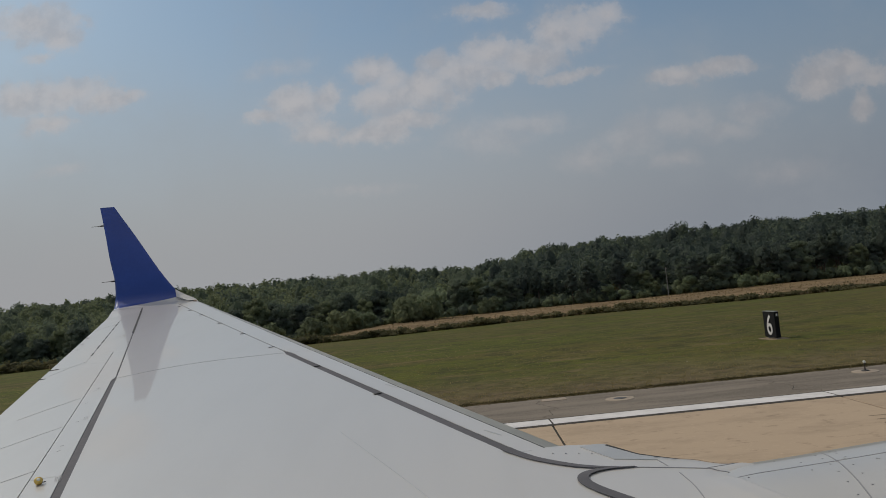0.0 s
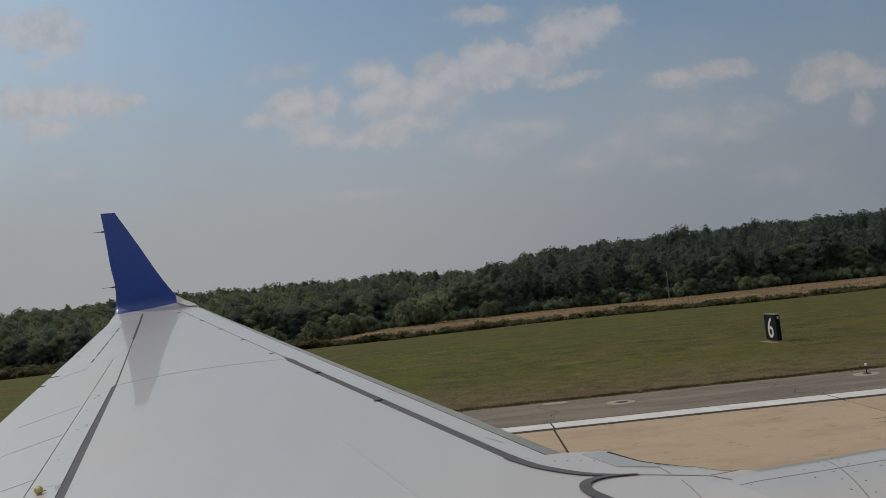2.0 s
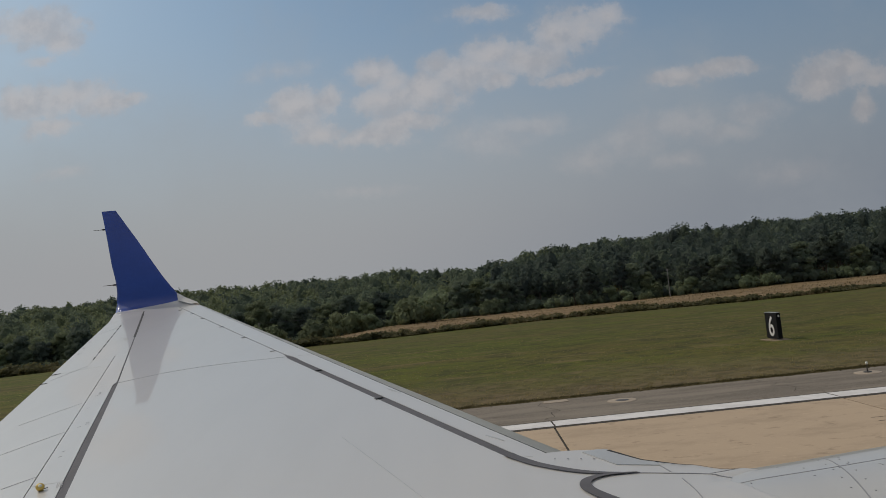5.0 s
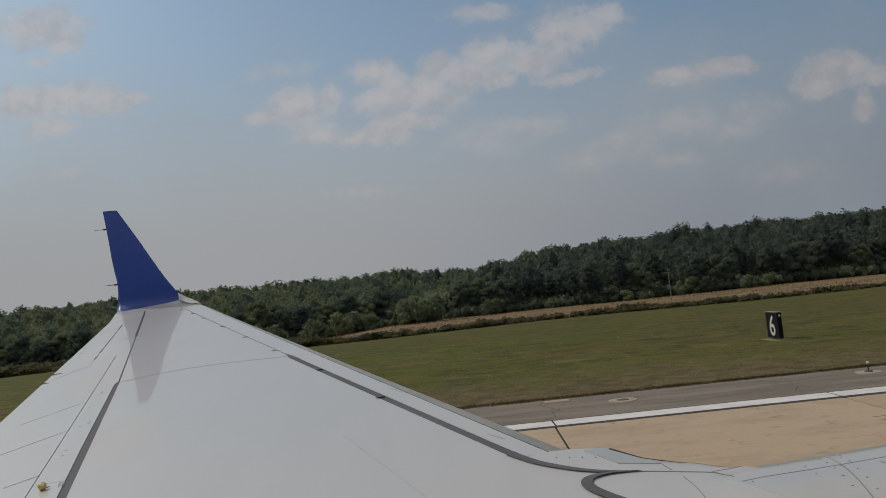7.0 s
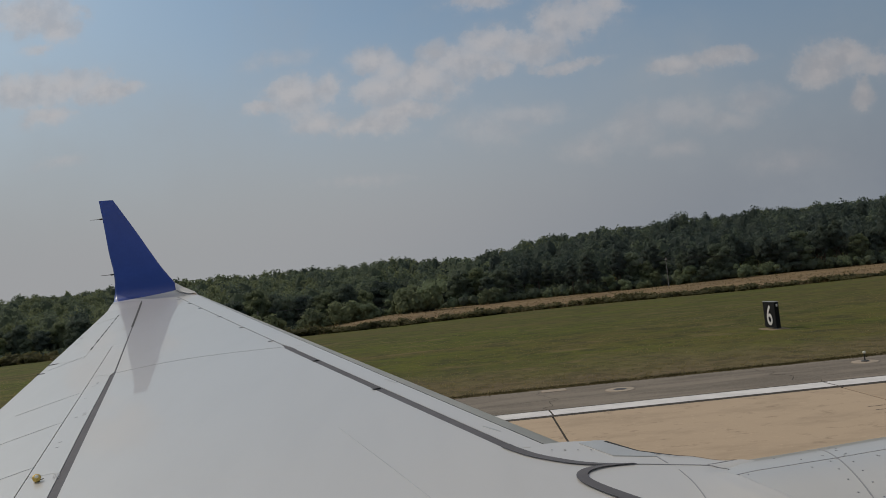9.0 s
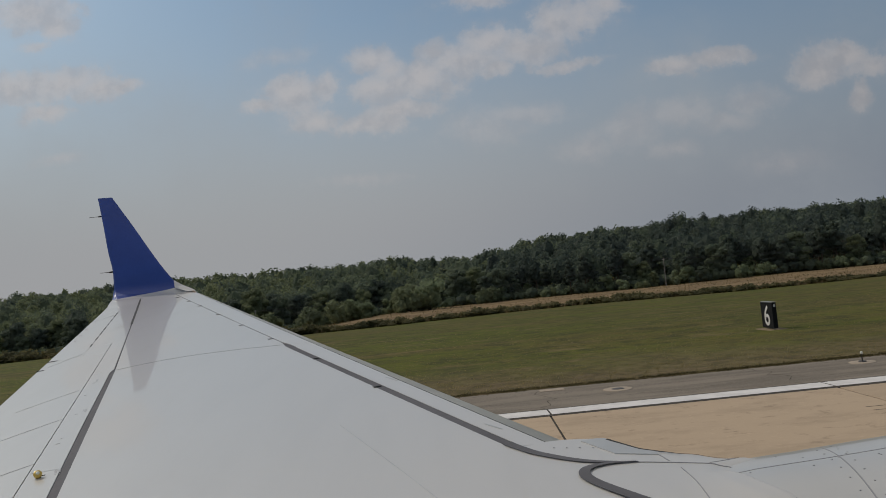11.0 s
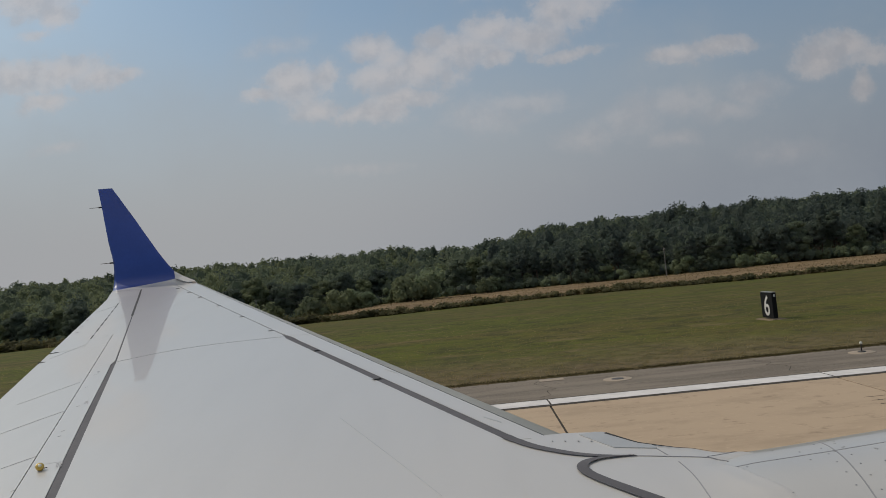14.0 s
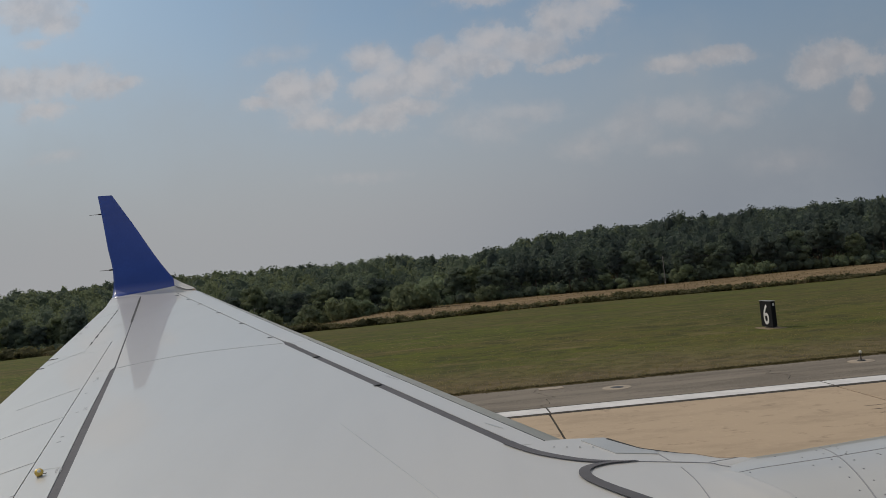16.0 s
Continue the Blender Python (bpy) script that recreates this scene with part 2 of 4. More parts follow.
M_ALLOY = material("bare_aluminium", (0.47, 0.44, 0.37), 0.42, metal=0.6)
M_FACET = material("fairing_paint_blue_grey", (0.47, 0.472, 0.468), 0.4, coat=0.4)
M_BRASS = material("brass_cap", (0.62, 0.43, 0.10), 0.30, metal=0.3)
M_WHITE = material("white_skin_paint", (0.75, 0.75, 0.75), 0.4, coat=0.5, paint=wing_paint)
M_CONCRETE = material("runway_concrete_tan", (0.462, 0.352, 0.248), 0.9, paint=concrete, bump=0.25, spec=0.2)
M_JOINT = material("joint_filler_dark", (0.07, 0.06, 0.05), 0.9, spec=0.2)
M_STRIPE = material("worn_white_paint", (0.71, 0.68, 0.66), 0.8, spec=0.2)
M_ASPHALT = material("shoulder_asphalt_grey", (0.214, 0.182, 0.147), 0.92, paint=asphalt, bump=0.4, spec=0.2)
M_CRACK = material("crack_dark", (0.05, 0.045, 0.04), 0.95, spec=0.1)
M_PAD = material("pad_concrete_pale", (0.40, 0.33, 0.26), 0.9, bump=0.2, spec=0.2)
M_STEEL = material("weathered_steel", (0.40, 0.40, 0.39), 0.5, metal=0.7)
M_LID = material("dark_steel_lid", (0.10, 0.095, 0.09), 0.6, metal=0.4)
M_LENS = material("white_lens", (0.74, 0.73, 0.62), 0.2)
M_TURF = material("mown_turf", (0.1, 0.1, 0.03), 0.95, paint=turf, bump=0.6, bump_scale=3.0, spec=0.1)
M_STRAW = material("dry_straw_grass", (0.3, 0.2, 0.1), 0.95, paint=straw, bump=0.6, bump_scale=2.0, spec=0.1)
M_BLADE = foliage("grass_blades", (0.19, 0.165, 0.06), (0.38, 0.30, 0.14))
M_EDGE = foliage("shaded_edge_grass_blades", (0.045, 0.040, 0.018), (0.105, 0.088, 0.038))
M_WEED = foliage("dry_weeds", (0.13, 0.105, 0.05), (0.33, 0.25, 0.14))
M_LEAF = foliage("broadleaf_leaves", (0.104, 0.130, 0.102), (0.188, 0.222, 0.138))
M_LEAF_PALE = foliage("pale_broadleaf_leaves", (0.145, 0.172, 0.104), (0.235, 0.262, 0.140))
M_LEAF_DEEP = foliage("deep_green_leaves", (0.080, 0.102, 0.090), (0.138, 0.168, 0.120))
M_PINE = foliage("pine_needles", (0.072, 0.092, 0.086), (0.130, 0.156, 0.114))
M_SHRUB = foliage("shrub_leaves", (0.13, 0.165, 0.095), (0.255, 0.30, 0.175))
M_HEDGE = foliage("hedge_leaves", (0.066, 0.070, 0.034), (0.185, 0.165, 0.078))
M_BARK = material("bark_grey_brown", (0.11, 0.085, 0.065), 0.95, bump=0.5, spec=0.1)
M_POLE = material("weathered_pole_timber", (0.26, 0.24, 0.22), 0.9, bump=0.3, spec=0.1)
M_WIRE = material("power_cable_dark", (0.04, 0.04, 0.045), 0.6)
M_BLACK = material("sign_black", (0.012, 0.012, 0.013), 0.85, spec=0.15)
M_SLAB_BROWN = material("stained_pad_concrete", (0.27, 0.21, 0.14), 0.95, bump=0.3, spec=0.1)


# ---- mesh helpers ----
def mesh_from(name, verts, faces, *mats, smooth=False):
    me = bpy.data.meshes.new(name)
    me.from_pydata([tuple(v) for v in verts], [], [tuple(f) for f in faces])
    for m in mats:
        me.materials.append(m)
    if smooth:
        me.polygons.foreach_set("use_smooth", [True] * len(me.polygons))
    me.update()
    return me


def part(name, data, parent, label=""):
    """One mesh object under a thing or under a part. data: a mesh, or verts, faces, material."""
    if not isinstance(data, bpy.types.ID):
        data = mesh_from(name, *data)
    ob = new(name, data)
    ob.parent = parent
    return tagged(ob, label)


def from_bm(name, bm, mat, smooth=False):
    me = bpy.data.meshes.new(name)
    bm.to_mesh(me)
    bm.free()
    me.materials.append(mat)
    if smooth:
        me.polygons.foreach_set("use_smooth", [True] * len(me.polygons))
    return me


def box(name, mat, x0, x1, y0, y1, z0, z1, bevel=0.0):
    bm = bmesh.new()
    bmesh.ops.create_cube(bm, size=1.0, matrix=Matrix.LocRotScale(((x0 + x1) / 2, (y0 + y1) / 2, (z0 + z1) / 2), None, (x1 - x0, y1 - y0, z1 - z0)))
    if bevel:
        bmesh.ops.bevel(bm, geom=bm.edges[:], offset=bevel, segments=1, affect="EDGES")
    return from_bm(name, bm, mat)


def lathe(name, mat, rings, sides=32, axis="Z", smooth=True):
    """A turned body: rings of (distance along the axis, radius)."""
    verts, faces = [], []
    for h, rad in rings:
        for i in range(sides):
            a = 2 * math.pi * i / sides
            c, s = rad * math.cos(a), rad * math.sin(a)
            verts.append((c, s, h) if axis == "Z" else (h, c, s))
    for k in range(len(rings) - 1):
        for i in range(sides):
            j = (i + 1) % sides
            faces.append((k * sides + i, k * sides + j, (k + 1) * sides + j, (k + 1) * sides + i))
    faces.append(tuple(reversed(range(sides))))
    faces.append(tuple((len(rings) - 1) * sides + i for i in range(sides)))
    return mesh_from(name, verts, faces, mat, smooth=smooth)


def empty(name, label, category, group="", at=(0, 0, 0)):
    ob = tagged(new(name), label, category, group)
    ob.location = at
    return ob


# ---- the ground ----
def ease(v, a, b):
    t = np.clip((v - a) / (b - a), 0, 1)
    return t * t * (3 - 2 * t)


def land(x, y):
    """Height of the open ground: level by the runway, falling to a hollow, then wooded hills."""
    x, y = np.asarray(x, float), np.asarray(y, float)
    left = 1 - ease(x, -75.0, -15.0)
    fall = -3.7 * np.clip((y - 26.0) / 160.0, 0, 1)
    hollow = ease(y, 190.0, 290.0) * (0.1 - 4.6 * left)
    notch = np.exp(-((x - 8.0) / 34.0) ** 2)
    rise_right = ease(y, 300.0, 560.0) * 22.0 * ease(x, -45.0, 190.0)
    rise_left = ease(y, 320.0, 515.0) * 16.0 * (1 - ease(x, -70.0, 25.0))
    far = ease(y, 620.0, 900.0) * 21.0 + ease(y, 1500.0, 3000.0) * 10.0
    rolls = 1.2 * np.sin(x / 61.0 + 0.7) * ease(y, 280.0, 420.0) + 0.25 * np.sin(x / 17.0) * np.sin(y / 23.0) * ease(y, 40.0, 90.0)
    pit = np.where(y < 25.6, -0.3, 0.0)
    return fall + hollow + rise_right + rise_left + far + rolls - 0.4 * notch * ease(y, 300.0, 420.0) + pit


def sheet(name, xs, ys, mat, lift=0.0):
    gx, gy = np.meshgrid(xs, ys)
    gz = land(gx, gy) + lift
    n, m = len(xs), len(ys)
    verts = np.stack([gx.ravel(), gy.ravel(), gz.ravel()], 1).tolist()
    faces = [(j * n + i, j * n + i + 1, (j + 1) * n + i + 1, (j + 1) * n + i) for j in range(m - 1) for i in range(n - 1)]
    return mesh_from(name, verts, faces, mat, smooth=True)


XS = np.unique(np.concatenate([np.linspace(-4800, -700, 12), np.linspace(-700, 700, 141), np.linspace(700, 4800, 12)]))
YS = np.unique(np.concatenate([np.linspace(-4800, -60, 8), [25.55, 25.65], np.linspace(26, 90, 33), np.linspace(90, 700, 100), np.linspace(700, 4800, 24)]))
ground = tagged(new("ground", sheet("ground", XS, YS, M_TURF)), "mown green and brown airfield grass rolling up to wooded hills", "grass", kind="structure")
field = tagged(new("dry_field", sheet("dry_field", np.linspace(-62, 420, 97), np.linspace(187, 302, 30), M_STRAW, 0.06)), "straw-coloured strip of uncut dry grass behind the hedge", "field", kind="structure")

RUN_X0, RUN_X1, SLAB = -150.0, 200.0, 7.62
runway = tagged(new("runway", box("runway", M_JOINT, RUN_X0, RUN_X1, -48.0, 21.56, -0.4, -0.02)), "pale tan concrete runway of square slabs with dark joints", "runway", kind="structure")
shoulder = tagged(new("runway_shoulder", box("runway_shoulder", M_ASPHALT, RUN_X0 - 400, RUN_X1 + 400, 21.564, 25.75, -0.5, -0.012)), "cracked grey-brown asphalt shoulder beside the runway", "asphalt", kind="structure")
edge_line = tagged(new("runway_edge_line", box("runway_edge_line", M_JOINT, RUN_X0, RUN_X1, 20.40, 21.562, -0.015, 0.003)), "white painted edge line with thin black borders", "road marking", kind="structure")

# ---- the airliner: wing, winglet and engine seen from a cabin window ----
airliner = empty("airliner", "light grey airliner wing with a blue winglet and engine cowl", "airplane")


def skin(y, x=None):
    """Height of the wing's upper skin at a distance out; aft of mid chord it falls away."""
    z = 2.3997 + 0.12678 * y + 0.0005 * y * y
    if x is not None:
        chord = lead(y) - trail(y)
        t = max(0.0, (lead(y) - x) / chord - 0.35)
        z -= 0.08 * chord * t * t * (1 - float(ease(y, 10.8, 11.5)))
    return z


def lead(y):
    return 2.219 - 0.5177 * y


def slat_line(y):
    return 2.153 - 0.5388 * y


def box_back(y):
    return -0.716 - 0.3247 * y if y < 6.35 else -2.778 - 0.3439 * (y - 6.35)


def hinge(y):
    return -0.990 - 0.3118 * y


def trail(y):
    return -1.80 - 0.2778 * y


def strip(name, mat, front, back, y0, y1, lift=0.0, thick=0.05, n=24, across=2, parent=None, label="", curve=None):
    """A panel of the wing between two lines across the chord, with its own thickness."""
    verts, faces = [], []
    for i in range(n + 1):
        y = y0 + (y1 - y0) * i / n
        a, b = float(front(y)), float(back(y))
        for j in range(across + 1):
            t = j / across
            x = a + (b - a) * t
            verts.append((x, y, skin(y, x) + lift + (curve(t) if curve else 0.0)))
    top = len(verts)
    verts += [(vx, vy, vz - thick) for vx, vy, vz in verts]
    w = across + 1
    for i in range(n):
        for j in range(across):
            k = i * w + j
            faces.append((k, k + w, k + w + 1, k + 1))
            faces.append((top + k, top + k + 1, top + k + w + 1, top + k + w))
        for j, flip in ((0, False), (across, True)):
            k = i * w + j
            f = (k, top + k, top + k + w, k + w)
            faces.append(tuple(reversed(f)) if flip else f)
    for i, flip in ((0, True), (n, False)):
        for j in range(across):
            k = i * w + j
            f = (k, top + k, top + k + 1, k + 1)
            faces.append(f if flip else tuple(reversed(f)))
    me = mesh_from(name, verts, faces, mat)
    return part(name, me, parent or airliner, label)


def ribbon(name, mat, line, width, lift=0.0012, parent=None, label="", tall=0.002):
    """A thin strip along a line of (x, y) on the upper skin."""
    verts, faces = [], []
    pts = [Vector((q[0], q[1], (q[2] if len(q) > 2 else skin(q[1], q[0])) + lift)) for q in line]
    for i, p in enumerate(pts):
        d = (pts[min(i + 1, len(pts) - 1)] - pts[max(i - 1, 0)]).normalized()
        side = Vector((-d.y, d.x, 0)).normalized()
        wd = width[i] if isinstance(width, (tuple, list)) else width
        for s in (-0.5, 0.5):
            verts.append(p + side * wd * s)
        for s in (-0.5, 0.5):
            verts.append(p + side * wd * s - Vector((0, 0, tall[i] if isinstance(tall, tuple) else tall)))
    for i in range(len(pts) - 1):
        k = 4 * i
        faces += [(k, k + 4, k + 5, k + 1), (k, k + 2, k + 6, k + 4), (k + 1, k + 5, k + 7, k + 3)]
    return part(name, (verts, faces, mat), parent or airliner, label)


def wavy(points, n=8):
    """A smooth line through a few points."""
    out = []
    p = [Vector((*q, 0)) if len(q) == 2 else Vector(q) for q in points]
    for i in range(len(p) - 1):
        a, b, c, d = p[max(i - 1, 0)], p[i], p[i + 1], p[min(i + 2, len(p) - 1)]
        for k in range(n):
            t = k / n
            out.append(0.5 * ((2 * b) + (c - a) * t + (2 * a - 5 * b + 4 * c - d) * t * t + (3 * b - a - 3 * c + d) * t ** 3))
    out.append(p[-1])
    return [(v.x, v.y) if len(points[0]) == 2 else tuple(v) for v in out]


TIP = 11.4
half = lambda y: 0.038 - 0.033 * float(ease(y, 6.55, 6.7))
gap = lambda y: 0.052 - 0.012 * float(ease(y, 4.5, 6.3)) - 0.026 * float(ease(y, 6.30, 6.42))
front_half = lambda y: half(y) - 0.015 * (1 - float(ease(y, 6.4, 6.6))) - 0.004 * (1 - float(ease(y, 3.5, 5.0)))
aft = lambda y: -1.274 - 0.3035 * y
wing = strip("wing_box", M_WING, lambda y: slat_line(y) - half(y) if y > 3.47 else 0.62, box_back, -0.5, TIP, thick=0.24, n=120, across=8, label="glossy light grey upper wing skin")
strip("wing_root", M_WING, lead, lambda y: 0.6204, -0.5, 2.2, thick=0.24, across=6)
strip("seal", M_SEAL, lambda y: box_back(y) + 0.002, lambda y: box_back(y) - gap(y) - 0.002, -0.4, TIP, lift=-0.004, n=120, label="dark grey sealing strip ahead of the spoilers")
for y0, y1 in ((-0.4, 3.98), (3.985, 6.35), (6.355, 7.76)):
    strip("spoiler", M_WING, lambda y: box_back(y) - gap(y), lambda y: hinge(y) + 0.005, y0, y1, thick=0.03, n=40)
strip("spoiler_gap", M_DARK, lambda y: hinge(y) + 0.007, lambda y: hinge(y) - 0.002, -0.4, 7.75, lift=-0.006, thick=0.02)
strip("flap", M_WING, lambda y: hinge(y) - 0.001, trail, -0.4, 7.30, thick=0.05, across=5, n=30)
strip("flap_root", M_WING, lambda y: hinge(y) - 0.001, lambda y: aft(y) + 0.002, 7.303, 7.76, thick=0.05)
strip("wing_tip_panel", M_WING, lambda y: box_back(y) - gap(y), lambda y: aft(y) + 0.004, 7.763, TIP, thick=0.06, across=4)
aileron = strip("aileron", M_WING, aft, trail, 7.305, 10.4, thick=0.05, across=3)
strip("tip_corner", M_WING, lambda y: aft(y) + 0.0038, trail, 10.404, TIP, thick=0.05, across=3)
# outer seam, its darkness in the winglet's reflection put into the colour
ribbon("seam", M_DARK, [(box_back(y) - 0.008, y) for y in np.linspace(8.9, 11.35, 8)], [0.027] * 7 + [0.016])
ribbon("seam", M_SEAM, [(-4.3, 9.97), (-4.0, 8.98), (-3.69, 7.96)], 0.010)
for line, wd in ((((-2.8, 6.35), (-2.39, 6.51), (-1.93, 6.60), (-1.44, 6.62)), 0.005), (((-2.41, 4.03), (-2.28, 4.14)), 0.005), (((-2.83, 4.71), (-2.56, 5.01)), 0.0035), (((-3.1, 5.44), (-2.82, 5.80)), 0.0025), (((-3.69, 7.03), (-3.54, 7.44)), 0.004), (((-4.46, 9.73), (-4.33, 10.02)), 0.006)):
    ribbon("seam", M_SEAM, wavy(line), wd)
ribbon("faint_seam", M_FACET, wavy(((-0.64, 4.14), (-0.3, 3.43), (-0.1, 3.0))), 0.003, lift=0.0015, tall=0.002)

# leading edge: slats, their grey seal, and the bare metal nose
strip("slat_seal", M_SEAL, lambda y: slat_line(y) + front_half(y), lambda y: slat_line(y) - half(y) - 0.002, 3.59, TIP, lift=-0.002, thick=0.1, n=120, label="dark grey seal behind the slats")
for y0, y1 in ((3.54, 6.61), (6.615, 11.45)):
    slat = strip("slat", M_WING, lead, lambda y: slat_line(y) + front_half(y), y0, y1, lift=0.001, thick=0.04, across=3, n=30)
    verts, faces = [], []
    n, arc = 24, 9
    for i in range(n + 1):
        y = y0 + (y1 - y0) * i / n
        a, b = 0.28 - 0.018 * y, 0.075 - 0.003 * y
        for k in range(arc + 1):
            t = radians(150 * k / arc)
            verts.append((float(lead(y)) + 0.004 + a * math.sin(t), y, skin(y) - 0.003 - b * (1 - math.cos(t)) - 0.14 * a * math.sin(t)))
    w = arc + 1
    faces = [(i * w + k, i * w + k + 1, (i + 1) * w + k + 1, (i + 1) * w + k) for i in range(n) for k in range(arc)]
    part("leading_edge", mesh_from("leading_edge", verts, faces, M_ALLOY, smooth=True), slat, "bare grey metal nose of the slat")
    ribbon("nose_seam", M_DARK, [(float(lead(y)), y) for y in np.linspace(y0, y1, 20)], 0.006, parent=slat)
strip("wing_underside", M_WING, lambda y: lead(y) - 0.05, lambda y: box_back(y) - 0.4, -0.5, TIP, lift=-0.26, thick=0.05)
for x, y in ((-3.85, 11.02), (-3.5, 10.45), (-3.16, 9.83), (-2.65, 8.89), (-2.14, 7.93), (-1.63, 6.97), (-1.05, 5.92), (-0.5, 4.88)):
    ribbon("fastener", M_SEAM if y > 6.5 else M_DARK, ((x - 0.022, y - 0.01), (x + 0.022, y + 0.01)), 0.035, lift=0.004, tall=0.006)
for x, y in ((-0.43, 5.05), (-0.40, 5.0), (0.15, 3.86), (0.17, 3.83)):
    ribbon("scuff", M_FACET, ((x - 0.03, y + 0.05), (x + 0.03, y - 0.03)), 0.008, lift=0.003)

# winglet: a smooth blend from the wing tip up into a swept blue fin
SECTIONS = ((TIP, skin(TIP), -3.683, -4.967), (11.55, skin(11.55), -3.765, -5.012), (11.66, 3.968, -3.86, -5.05), (11.74, 4.025, -3.98, -5.072), (11.80, 4.12, -4.13, -5.083), (11.85, 4.38, -4.34, -5.10),
            (11.94, 4.695, -4.56, -5.188), (12.05, 5.028, -4.788, -5.27), (12.17, 5.333, -5.012, -5.355), (12.28, 5.60, -5.212, -5.436))


def along(s):
    """A point of the blend, s counted in sections: out, up, leading and trailing edge, and the outward way."""
    k = min(int(s), len(SECTIONS) - 2)
    u = s - k
    p = [Vector(SECTIONS[min(max(k + d, 0), len(SECTIONS) - 1)]) for d in (-1, 0, 1, 2)]
    at = 0.5 * (2 * p[1] + (p[2] - p[0]) * u + (2 * p[0] - 5 * p[1] + 4 * p[2] - p[3]) * u * u + (3 * p[1] - p[0] - 3 * p[2] + p[3]) * u ** 3)
    way = (p[2] - p[0]).lerp(p[3] - p[1], u)
    return at, Vector((0, way[1], -way[0])).normalized()


def paint_line(t):
    """Where blue meets grey, from the leading (0) to the trailing edge (1)."""
    return 3.35 - 2.35 * t ** 1.25


def fin(name, mat, start, stop, n, parent, label=""):
    verts, faces, m = [], [], 16
    for i in range(n + 1):
        for j in list(range(m + 1)) + list(range(m, -1, -1)):
            t = j / m
            (y, z, a, b), out = along(start(t) + (stop(t) - start(t)) * i / n)
            x = a + (b - a) * (t * t * (3 - 2 * t) * 0.4 + t * 0.6)
            thick = 0.012 * (1 - t) ** 3
            if len(verts) % (2 * m + 2) > m:
                thick = 0.012 + 0.176 * (a - b) * math.sqrt(t + 0.004) * (1.02 - t)
            verts.append(Vector((x, y, z)) + out * thick)
    w = 2 * m + 2
    for i in range(n):
        for j in range(w):
            p, q = i * w + j, i * w + (j + 1) % w
            faces.append((p, q, q + w, p + w))
    end = len(verts)
    verts += [verts[n * w + j].copy() for j in range(w)]
    faces.append(tuple(end + j for j in range(w)))
    me = mesh_from(name, verts, faces, mat, smooth=True)
    me.polygons[len(faces) - 1].use_smooth = False
    return part(name, me, parent, label)


fin("wing_tip", M_WING, lambda t: 0.0, paint_line, 12, airliner, "light grey upturned wing tip")
winglet = fin("winglet", M_BLUE, paint_line, lambda t: 9.0, 28, airliner, "deep blue swept winglet")
for x, y, z in ((-5.345, 12.17, 5.29), (-5.10, 11.85, 4.37)):
    wick = part("static_wick", lathe("static_wick", M_DARK, ((0.0, 0.012), (-0.05, 0.012), (-0.06, 0.005), (-0.20, 0.003)), 8, "X"), winglet)
    wick.location = (x, y, z)
for ax, ay, bx, by in ((-3.83, 7.335, -3.735, 7.312), (-3.735, 6.955, -3.665, 6.925)):
    ribbon("trailing_notch", M_DARK, ((ax, ay), ((ax + bx) / 2, (ay + by) / 2), (bx, by)), (0.034, 0.026, 0.006), lift=0.003, tall=0.012)
for ax, ay in ((-4.17, 8.72), (-4.05, 8.36), (-4.30, 9.15)):
    ribbon("trailing_mark", M_FAINT, ((ax - 0.02, ay), (ax + 0.02, ay - 0.01)), 0.012, lift=0.002)
cap = part("fuel_cap", lathe("fuel_cap", M_BRASS, ((-0.012, 0.016), (0.0, 0.019), (0.008, 0.021), (0.014, 0.018), (0.016, 0.013)), 24), airliner, "small round amber cap with a painted pale highlight")
cap.matrix_local = Matrix.Translation((-2.13, 3.89, skin(3.89, -2.13) + 0.017)) @ Vector((0.35, -0.62, 0.70)).to_track_quat("Z", "Y").to_matrix().to_4x4()
# pale disc paints the sun's highlight on the domed cap
part("cap_centre", lathe("cap_centre", M_LENS, ((0.012, 0.010), (0.018, 0.009), (0.020, 0.004)), 14), cap, "pale disc standing in for the cap's sun highlight")
ribbon("cap_tab", M_DARK, ((-2.115, 3.895), (-2.098, 3.90)), 0.005, lift=0.010, tall=0.004)
for sx, sy, lines in ((-2.055, 3.93, 4), (-2.47, 5.14, 3), (-2.785, 6.05, 2)):
    for n in range(lines):
        for m in range(3):
            ax, ay = sx + 0.009 * n - 0.010 * m, sy - 0.03 + 0.026 * m + random.uniform(-0.004, 0.004)
            ribbon("stencil_mark", M_FAINT, ((ax, ay), (ax - 0.006, ay + 0.016)), 0.0035)
y = 7.75
while y < 10.1:
    step = random.uniform(0.10, 0.24)
    ribbon("hinge_gap", M_DARK, ((aft(y), y), (aft(y + step), y + step)), 0.015, lift=0.0016)
    y += step + random.uniform(0.05, 0.22)
wedge = [(-4.16, 11.81, 4.15), (-4.0, 11.74, 4.06), (-3.80, 11.64, 3.972), (-3.79, 11.62, 3.955), (-3.90, 11.60, 3.955), (-4.12, 11.72, 4.03)]
part("tip_lead_fairing", (wedge + [(x + 0.01, y + 0.10, z - 0.05) for x, y, z in wedge], [(0, 1, 2, 3, 4, 5)] + [(i, 6 + i, 6 + (i + 1) % 6, (i + 1) % 6) for i in range(6)] + [(11, 10, 9, 8, 7, 6)], M_WING), airliner)
for x, y in ((-2.50, 5.08), (-2.79, 5.98), (-2.81, 6.08), (-2.31, 4.45), (-2.34, 4.55), (-2.68, 5.6), (-2.14, 3.66), (-2.10, 3.52)):
    ribbon("stencil_mark", M_SEAM, ((x - 0.009, y - 0.003), (x + 0.009, y + 0.007)), 0.006)

